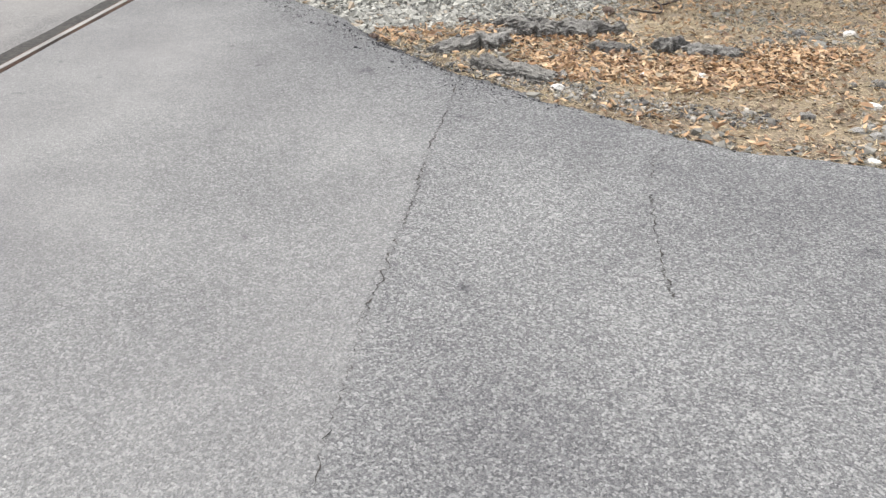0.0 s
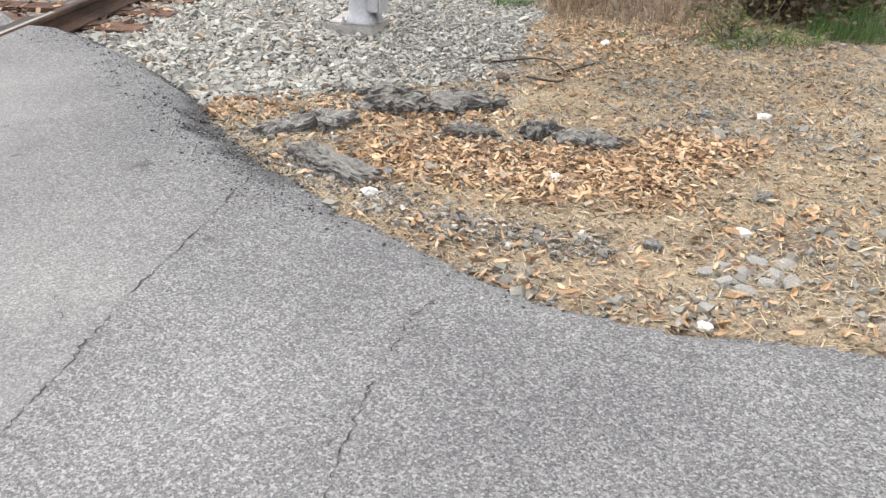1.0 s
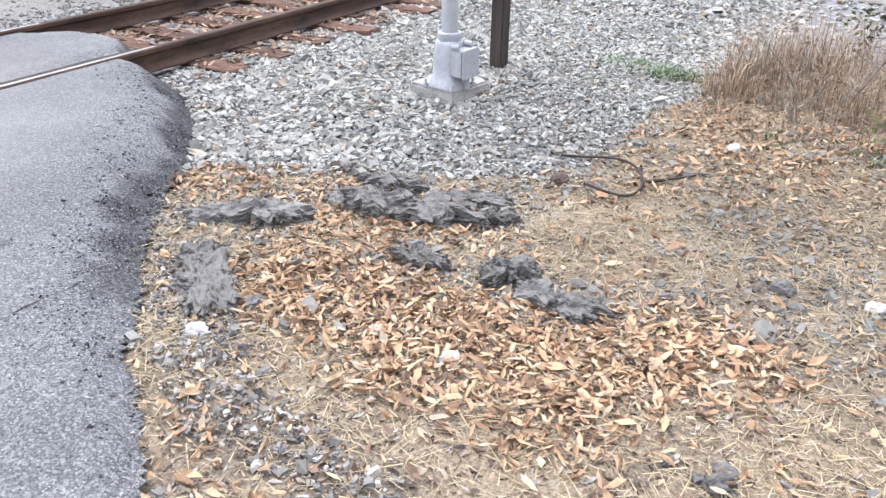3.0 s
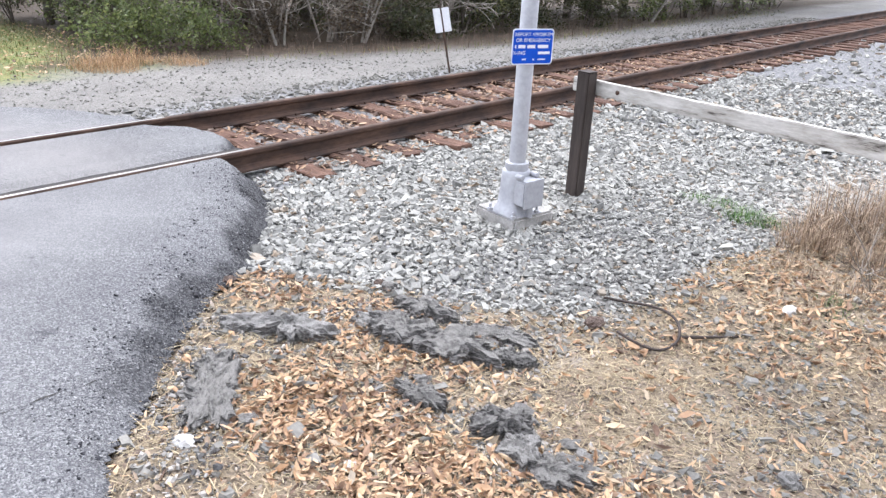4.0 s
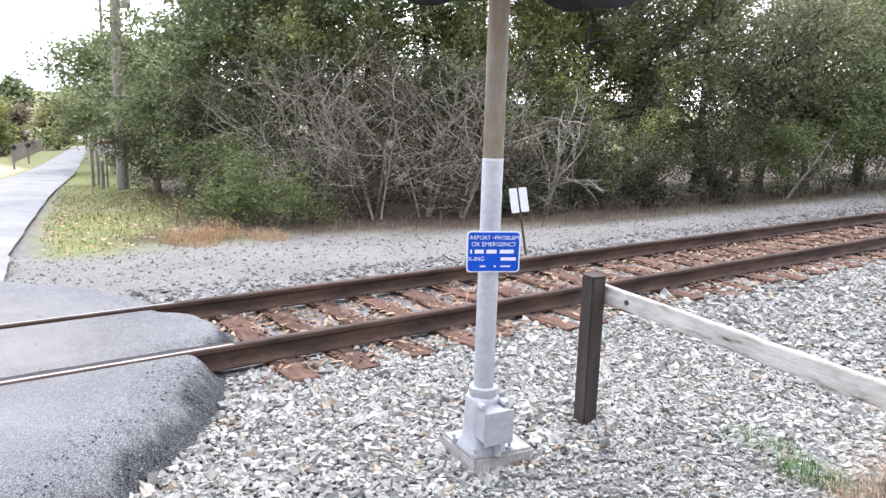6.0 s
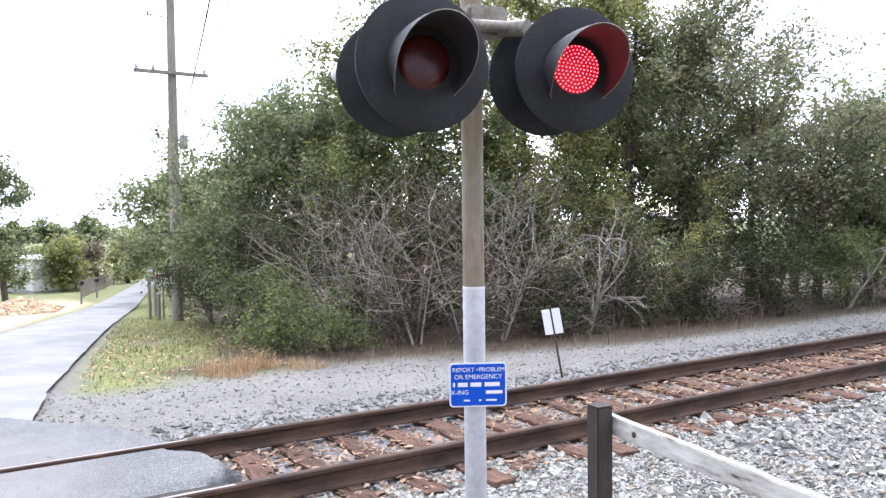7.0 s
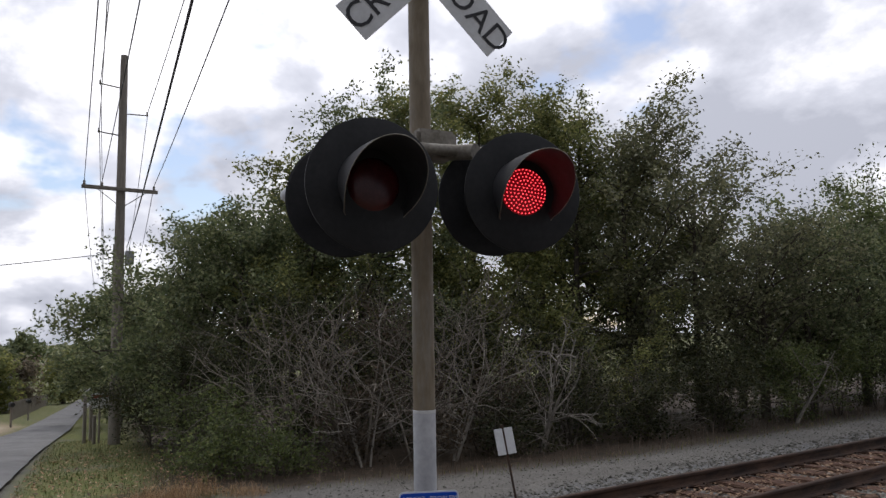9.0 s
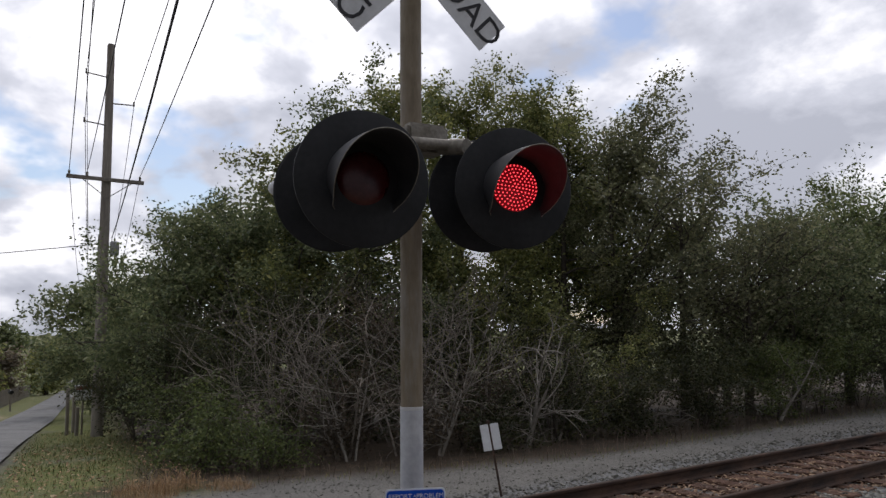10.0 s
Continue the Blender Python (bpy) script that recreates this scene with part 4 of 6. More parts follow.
for cx, cy, rx, ry, n, h in ((1.72, 1.8, 0.25, 0.22, 800, 0.85), (2.1, 2.05, 0.32, 0.28, 1000, 0.98), (2.45, 1.6, 0.25, 0.25, 600, 0.66), (2.85, 2.0, 0.3, 0.3, 700, 0.8), (3.3, 1.75, 0.25, 0.25, 350, 0.75), (3.9, 1.6, 0.3, 0.3, 300, 0.7), (2.4, 2.7, 0.6, 0.5, 1100, 0.75), (3.4, 2.7, 0.6, 0.5, 600, 0.8), (4.5, 2.5, 0.7, 0.6, 700, 0.8),
                             (1.68, 1.3, 0.22, 0.24, 600, 0.52), (2.15, 1.25, 0.22, 0.2, 380, 0.5), (2.6, 1.05, 0.25, 0.2, 420, 0.55), (3.05, 1.0, 0.2, 0.2, 280, 0.5), (1.75, 0.75, 0.25, 0.25, 330, 0.2), (2.2, 0.6, 0.3, 0.22, 300, 0.24), (2.75, 0.5, 0.22, 0.16, 220, 0.28), (1.95, 0.25, 0.3, 0.16, 180, 0.13), (3.3, -0.55, 0.3, 0.16, 240, 0.12), (3.7, -0.4, 0.4, 0.2, 300, 0.14)):
    tuft(cx, cy, rx, ry, n, h, M_TUFT, "tall dry tan grass clump beside the barrier", lean=0.95)
for k in range(16):
    a_, q_ = rng.uniform(0, 6.28), rng.uniform(0, 1)
    bx_, by_ = 3.1 + 1.4 * q_ * math.cos(a_), 1.7 + 0.8 * q_ * math.sin(a_)
    pts = [np.array([bx_, by_, float(ground_z(np.array(bx_), np.array(by_)))])]
    dv = np.array([rng.normal(0, 0.35), rng.normal(0, 0.35), 1.0])
    for _ in range(5):
        dv = dv + rng.normal(0, 0.16, 3)
        pts.append(pts[-1] + dv / np.linalg.norm(dv) * rng.uniform(0.1, 0.2))
    vt, ft = tube_arrays(pts, np.linspace(0.006, 0.002, 6), 5)
    tagged(new("dead_stem", quick_mesh("dead_stem", vt, ft, M_TWIG, True)), "bare grey stem standing in dry grass", "stem")
for cx, cy, rx, ry, n, h in ((0.72, 1.8, 0.3, 0.16, 900, 0.17), (1.15, 1.6, 0.25, 0.16, 1000, 0.2), (3.0, 0.22, 0.3, 0.14, 500, 0.16), (3.45, 0.45, 0.4, 0.2, 700, 0.26), (4.2, 0.9, 0.4, 0.35, 1300, 0.5), (2.15, 0.35, 0.12, 0.1, 150, 0.12), (2.15, -0.25, 0.16, 0.1, 130, 0.08), (2.62, -2.85, 0.07, 0.05, 70, 0.06), (2.25, 0.15, 0.14, 0.1, 100, 0.09)):
    tuft(cx, cy, rx, ry, n, h, M_GREEN, "small fresh green weed growing in the verge", "weed", lean=1.1)
tuft(-9.05, 1.3, 0.8, 0.45, 1500, 0.42, M_TUFT_WARM, "dry tan grass clump at the woods' edge", lean=1.0)
tuft(-9.4, 1.9, 0.5, 0.4, 700, 0.55, M_TUFT_WARM, "dry tan grass clump at the woods' edge", lean=0.7)
tuft(-8.75, 2.5, 0.6, 0.35, 900, 0.3, M_TUFT_WARM, "low dry grass at the woods' edge", lean=1.1)
x, y = scatter(30000, -26, -8.3, -1.2, 5.6, lambda x, y: inside(x, y, VERGE_FAR) & (rng.random(len(x)) < 0.35 + 0.6 * sstep(-x, 9, 14)))
stuff("grass_verge", blades(np.stack([x, y, ground_z(x, y) - 0.01], -1), rng.uniform(0.04, 0.17, len(x)), rng.uniform(0.006, 0.014, len(x)), 1.0), M_VERGE, "short green and straw-coloured roadside grass", "grass")
x, y = scatter(1300, -20, -8.2, -1.0, 4.2, lambda x, y: inside(x, y, VERGE_FAR))
L = rng.normal(0.075, 0.015, len(x)).clip(0.03, 0.11)
stuff("leaf_litter", flakes(np.stack([x, y, ground_z(x, y) + 0.05], -1), L, L * 0.5, 0.5), M_LITTER, "brown fallen leaves on the roadside grass", "leaves")


# ---------------- broken asphalt lumps and rocks ----------------
def lump(at, size, mat, label, name="asphalt_chunk", seed=0, turn=0, rough=0.35, sub=4, category="rubble", slab=False):
    """A rough stone; slab: a broken piece of paving with a flat top and steep fissured sides."""
    bm = bmesh.new()
    bmesh.ops.create_icosphere(bm, subdivisions=sub, radius=1)
    off = Vector((seed * 7.1, seed * 1.3, seed * 0.7))
    for v in bm.verts:
        p = v.co.copy()
        if slab:
            r = math.hypot(p.x, p.y)
            box_ = (abs(p.z) ** 5 + r ** 5) ** (-0.2)
            a = Vector((p.x, p.y, 0)) / max(r, 1e-4)
            side = min(1.0, r * 1.15) ** 3
            out = 1 + 0.5 * noise.noise(a * 1.5 + off) + 0.34 * noise.noise(a * 3.9 + off)
            fissure = abs(noise.noise(a * 6.5 + Vector((0, 0, p.z * 0.7)) + off))
            grit = noise.noise(p * 7 + off) * 0.09 + noise.noise(p * 15 + off) * 0.06
            p = p * box_
            k = out + side * (0.22 * min(fissure * 3, 1.0) - 0.2) + grit
            top = 1 + 0.5 * noise.noise(Vector((p.x * 1.7, p.y * 1.7, 3)) + off) + 0.28 * noise.noise(Vector((p.x * 4.5, p.y * 4.5, 9)) + off) + grit
            p = Vector((p.x * k, p.y * k, p.z * top))
        else:
            k = noise.noise(p * 1.3 + off) * rough + noise.noise(p * 3.4 + off) * rough * 0.6 + noise.noise(p * 9 + off) * rough * 0.35 - abs(noise.noise(p * 4.2 + off)) * rough * 0.6 + rough * 0.1
            p = p * (1 + k)
        p.z = max(p.z, -0.35)
        v.co = p
    me = finish(bm, name, mat)
    ob = new(name, me)
    g = float(ground_z(np.array(at[0]), np.array(at[1])))
    ob.matrix_world = Matrix.Translation((at[0], at[1], g + size[2] * (0.02 if slab else 0.18))) @ Euler((0, 0, radians(turn))).to_matrix().to_4x4() @ Matrix.Diagonal((*size, 1))
    return tagged(ob, label, category)


for k, (at, size, turn, mat, label) in enumerate((
    ((0.24, -2.24), (0.2, 0.13, 0.075), 28, M_CHUNK_PALE, "dusty grey lump of broken asphalt"),
    ((0.02, -2.36), (0.13, 0.08, 0.05), 40, M_CHUNK_PALE, "low dusty lump of broken asphalt"),
    ((0.50, -2.88), (0.25, 0.12, 0.055), -38, M_CHUNK, "dark mound of crumbled asphalt at the road edge"),
    ((0.32, -2.74), (0.14, 0.09, 0.06), -30, M_CHUNK, "low dark mound of asphalt at the road edge"),
    ((0.62, -1.82), (0.19, 0.14, 0.095), 18, M_CHUNK, "large rough dark asphalt chunk in the verge"),
    ((0.90, -1.74), (0.23, 0.14, 0.085), 12, M_CHUNK, "large rough dark asphalt chunk in the verge"),
    ((1.17, -1.60), (0.12, 0.09, 0.06), 30, M_CHUNK, "rough dark asphalt chunk beside the ballast"),
    ((0.42, -1.86), (0.12, 0.08, 0.05), 30, M_CHUNK_PALE, "low dusty asphalt lump on the dirt"),
    ((0.50, -1.50), (0.18, 0.10, 0.06), 10, M_CHUNK, "low dark asphalt lump beside the ballast"),
    ((1.53, -2.10), (0.13, 0.10, 0.075), 40, M_CHUNK, "dark asphalt chunk among the orange leaves"),
    ((1.70, -2.20), (0.12, 0.08, 0.06), -15, M_CHUNK_PALE, "dusty asphalt chunk among the orange leaves"),
    ((1.88, -2.22), (0.13, 0.09, 0.05), 10, M_CHUNK, "dark asphalt chunk among the orange leaves"),
    ((1.12, -2.20), (0.14, 0.06, 0.045), 5, M_CHUNK, "low asphalt lump among the leaves"),
    ((0.98, -1.38), (0.20, 0.08, 0.045), 20, M_CHUNK, "low dark asphalt ridge in the ballast"),
)):
    lump(at, size, mat, label, seed=k + 1, turn=turn, sub=5, slab=True)
    n_ = int(2600 * size[0])
    a_, q_ = rng.uniform(0, 6.283, n_), np.sqrt(rng.uniform(0.2, 1, n_)) * 1.85
    ca, sa = math.cos(radians(turn)), math.sin(radians(turn))
    u_, v_ = size[0] * q_ * np.cos(a_), size[1] * q_ * np.sin(a_)
    x_, y_ = at[0] + u_ * ca - v_ * sa, at[1] + u_ * sa + v_ * ca
    r_ = rng.gamma(3, 0.0026, n_).clip(0.003, 0.024)
    z_ = ground_z(x_, y_) + size[2] * 0.8 * (q_ < 0.7) + r_ * 0.3
    stuff("asphalt_crumbs", stones(np.stack([x_, y_, z_], -1), r_, 0.8), M_RUBBLE, "loose grey crumbs of broken asphalt on a chunk", "crumbs")
# grey grit spread between the lumps
x, y = scatter(12000, -0.4, 2.1, -3.7, -1.2, lambda x, y: in_verge(x, y) & (np.minimum(dist_to(x, y, [(0.0, -2.3), (0.3, -1.75), (0.7, -1.6), (1.2, -1.5)]), np.minimum(dist_to(x, y, [(0.2, -2.75), (0.6, -3.05)]), dist_to(x, y, [(0.8, -3.25), (1.2, -3.4), (1.75, -3.52)]))) + 0.1 * fbm(x, y, 4.0, 7.0) < 0.14))
sz = rng.gamma(2, 0.0032, len(x)).clip(0.003, 0.022)
stuff("asphalt_crumbs", stones(np.stack([x, y, ground_z(x, y) + 0.012 + sz * 0.3], -1), sz, 0.8), M_RUBBLE, "grey grit of broken asphalt on the dirt", "crumbs")
# smaller broken pieces round the lumps
for k, (cx, cy, rx, ry, n, s) in enumerate(((0.56, -2.92, 0.24, 0.12, 22, 0.05), (0.12, -2.2, 0.2, 0.1, 9, 0.04), (0.66, -1.70, 0.26, 0.16, 22, 0.055), (1.0, -1.5, 0.2, 0.12, 14, 0.045), (1.5, -2.04, 0.16, 0.1, 8, 0.05), (1.8, -2.08, 0.14, 0.09, 8, 0.045), (1.06, -2.1, 0.14, 0.07, 6, 0.04), (0.35, -1.45, 0.2, 0.1, 8, 0.035), (0.75, -2.05, 0.25, 0.12, 6, 0.03), (2.6, -2.9, 0.15, 0.12, 6, 0.03))):
    for j in range(n):
        r_ = s * rng.uniform(0.45, 1.1)
        a_ = rng.uniform(0, 6.28)
        q_ = math.sqrt(rng.uniform(0, 1))
        lump((cx + rx * q_ * math.cos(a_), cy + ry * q_ * math.sin(a_)), (r_ * rng.uniform(0.9, 1.5), r_, r_ * rng.uniform(0.5, 0.9)), (M_CHUNK, M_CHUNK_PALE)[j % 3 == 0], "small dark piece of broken asphalt" if j % 3 else "small dusty piece of broken asphalt", seed=200 + 17 * k + j, turn=rng.uniform(0, 360), rough=0.55, sub=2)
for k, (at, r, mat, label) in enumerate((
    ((0.13, -1.42), 0.062, M_CHUNK, "dark stone beside the ballast"), ((0.04, -1.40), 0.05, M_ROCK_RED, "brown rock beside the ballast"), ((1.22, -0.86), 0.062, M_ROCK_RED, "brown rock at the edge of the ballast"),
    ((-0.54, -2.09), 0.045, M_ROCK_RED, "small brown rock at the asphalt edge"), ((1.05, -0.32), 0.05, M_CHUNK, "dark stone on the fine gravel"),
    ((0.73, -3.15), 0.045, M_ROCK_WHITE, "small white rock at the road edge"), ((2.92, -1.53), 0.05, M_ROCK_WHITE, "white stone on the straw"),
    ((1.99, 0.02), 0.055, M_ROCK_WHITE, "white stone in the dry grass"), ((2.56, -1.56), 0.06, M_CHUNK_PALE, "grey stone on the straw"),
    ((2.04, -3.46), 0.045, M_CHUNK_PALE, "pale stone on the straw"), ((2.43, -3.32), 0.04, M_ROCK_WHITE, "white pebble on the straw"),
    ((1.58, -4.18), 0.024, M_CHUNK, "black pebble on the asphalt edge"), ((1.62, -2.78), 0.045, M_ROCK_WHITE, "pale stone among orange leaves"),
    ((1.28, -2.75), 0.035, M_ROCK_WHITE, "pale stone among orange leaves"), ((2.16, -4.07), 0.03, M_ROCK_WHITE, "white pebble at the road edge"), ((2.51, -2.21), 0.04, M_ROCK_WHITE, "white pebble on the straw"), ((2.62, -2.95), 0.05, M_CHUNK, "dark stone on the straw"))):
    lump(at, (r, r * 0.8, r * 0.7), mat, label, "rock", seed=k + 31, turn=37 * k, rough=0.35, sub=3, category="rock")
crumb_at = [(2.23, -3.67), (2.30, -3.62), (2.38, -3.66), (2.44, -3.58), (2.54, -3.61), (2.54, -3.74), (2.44, -3.76), (2.35, -3.82), (2.29, -3.75), (2.48, -3.69)]
for k, (cx, cy) in enumerate(crumb_at):
    lump((cx, cy), (0.05, 0.04, 0.02), M_CONCRETE, "flat piece of crushed grey concrete", "concrete_piece", seed=k + 60, turn=50 * k, rough=0.35, sub=2)

# bent wire loop lying at the edge of the ballast
lp = [(1.08, -0.58), (1.27, -0.53), (1.42, -0.52), (1.55, -0.55), (1.64, -0.64), (1.68, -0.74), (1.66, -0.87), (1.58, -0.92), (1.48, -0.93), (1.38, -0.9)]
tl = np.linspace(0, len(lp) - 1, 40)
lx, ly = np.interp(tl, range(len(lp)), [p[0] for p in lp]), np.interp(tl, range(len(lp)), [p[1] for p in lp])
lx, ly = np.convolve(np.pad(lx, 2, "edge"), np.ones(5) / 5, "valid"), np.convolve(np.pad(ly, 2, "edge"), np.ones(5) / 5, "valid")
lz = ground_z(lx, ly) + 0.025 + 0.03 * np.sin(np.linspace(0, 5, 40)) ** 2
vt, ft = tube_arrays(np.stack([lx, ly, lz], -1), 0.008, 8)
tagged(new("bent_root", quick_mesh("bent_root", vt, ft, M_POST, True)), "dark curved root loop lying on the dirt", "root")
tx = np.linspace(1.62, 1.9, 12)
ty = np.linspace(-0.72, -0.46, 12)
vt, ft = tube_arrays(np.stack([tx, ty, ground_z(tx, ty) + 0.02], -1), np.linspace(0.012, 0.005, 12), 6)
tagged(new("twig", quick_mesh("twig", vt, ft, M_POST, True)), "thin dark stick lying on the dirt", "stick")

# ---------------- crossing signal mast ----------------
PX0, PY0 = MAST
mast = empty("signal_mast", pose(PX0, PY0, 0.0, 0, 0, -8.0), "grey-based railroad crossing signal mast with weathered brown upper pipe", "signal mast")


def mast_part(name, bm, mat, label="", parent=None, smooth=None):
    return part(name, bm, mat, parent or mast, label, smooth)


bm = box((0.42, 0.42, 0.22), (-0.06, 0.08, -0.012), 0.015, 2)
for v in bm.verts:
    v.co += Vector([noise.noise(v.co * 9 + Vector((k, 0, 0))) * 0.008 for k in range(3)])
mast_part("concrete_footing", bm, M_CONCRETE, "rough square concrete footing")
bm = box((0.29, 0.29, 0.022), (-0.02, 0.03, 0.092), 0.004, 1)
mast_part("base_flange", bm, M_GREY_PAINT, smooth=30)
for sx in (-1, 1):
    for sy in (-1, 1):
        b = lathe([(0.010, 0.10), (0.010, 0.15)], 10, m=Matrix.Translation((sx * 0.12, sy * 0.12, 0)))
        lathe([(0.021, 0.102), (0.021, 0.122)], 6, b, Matrix.Translation((sx * 0.12, sy * 0.12, 0)))
        mast_part("anchor_bolt", b, M_GREY_PAINT)
bm = bmesh.new()
rows = []
for z, w in ((0.10, 0.125), (0.13, 0.118), (0.16, 0.10), (0.26, 0.092), (0.40, 0.086), (0.425, 0.078)):
    pts = []
    for k in range(24):
        a = 2 * math.pi * (k + 0.5) / 24
        c, s = math.cos(a), math.sin(a)
        f = (abs(c) ** 5 + abs(s) ** 5) ** (-1 / 5)
        pts.append(bm.verts.new((w * c * f, w * s * f, z)))
    rows.append(pts)
for a, b in zip(rows, rows[1:]):
    for k in range(24):
        bm.faces.new((a[k], a[(k + 1) % 24], b[(k + 1) % 24], b[k]))
bm.faces.new(rows[-1])
mast_part("cast_base", bm, M_GREY_PAINT, smooth=40)
junction = mast_part("junction_box", box((0.115, 0.175, 0.19), (0.125, 0.0, 0.285), 0.012, 2), M_GREY_PAINT, "grey cast junction box with bolted cover", smooth=40)
mast_part("cover", box((0.012, 0.188, 0.205), (0.188, 0.0, 0.285), 0.004, 1), M_GREY_PAINT, parent=junction, smooth=30)
for sy in (-0.075, 0.075):
    mast_part("hinge_lug", lathe([(0.018, -0.03), (0.021, -0.02), (0.021, 0.02), (0.018, 0.03)], 12, m=pose(0.11, sy, 0.40, 0, 90, 0)), M_GREY_PAINT, parent=junction)
mast_part("conduit_elbow", lathe([(0.026, 0.09), (0.026, 0.17), (0.032, 0.172), (0.032, 0.19)], 16, m=Matrix.Translation((0.13, 0.03, 0))), M_GREY_PAINT, parent=junction, smooth=40)
mast_part("collar", lathe([(0.082, 0.42), (0.084, 0.43), (0.084, 0.475), (0.07, 0.48)], 28), M_GREY_PAINT, smooth=40)
mast_part("lower_sleeve", lathe([(0.0588, 0.44), (0.0588, 1.80), (0.0576, 1.802)], 36), M_GREY_PAINT, "grey-painted lower sleeve of the mast", smooth=40)
mast_part("sleeve_band", lathe([(0.0588, 1.790), (0.0594, 1.791), (0.0594, 1.806), (0.058, 1.807)], 36), M_WHITE, "peeling white band", smooth=40)
mast_part("upper_pipe", lathe([(0.0575, 1.78), (0.0575, 4.86), (0.045, 4.90), (0.015, 4.92)], 36), M_MAST, "weathered brown mast pipe", smooth=40)

# lights: crossarm, clamp, four heads
ARM_Z = 3.10
arm_dir = Vector((0.15, 0.989, 0)).normalized()


def seg_bm(a, b, r, n=16, r2=None):
    a, b = Vector(a), Vector(b)
    d = b - a
    m = Matrix.Translation(a) @ d.to_track_quat("Z", "Y").to_matrix().to_4x4()
    return lathe([(r, 0), (r2 if r2 is not None else r, d.length)], n, m=m)


signal = empty("flashing_signal", pose(PX0, PY0, 0), "pair of black-backed flashing red crossing lights on a crossarm", "signal light")
part("clamp", box((0.17, 0.24, 0.15), (0.03, 0.05, 3.20), 0.02, 2, m=pose(0, 0, 0, 0, 0, -8)), M_DULL_STEEL, signal, "worn tan steel mast clamp", 35)
LEFT_F, RIGHT_F = Vector((0.45 - PX0, -0.585 - PY0, 2.858)), Vector((RIGHT_AT[0] - PX0, RIGHT_AT[1] - PY0, RIGHT_AT[2]))
LEFT_B, RIGHT_B = Vector((-0.15 - PX0, -0.40 - PY0, 2.90)), Vector((0.17 - PX0, 0.33 - PY0, 2.91))
part("crossarm", seg_bm((0.10, -0.50, 3.135), (0.26, 0.42, 3.155), 0.03), M_DULL_STEEL, signal, smooth=40)
part("arm_joint", seg_bm((0.14, 0.10, 3.15), (0.30, 0.14, 3.13), 0.042), M_DULL_STEEL, signal, smooth=40)


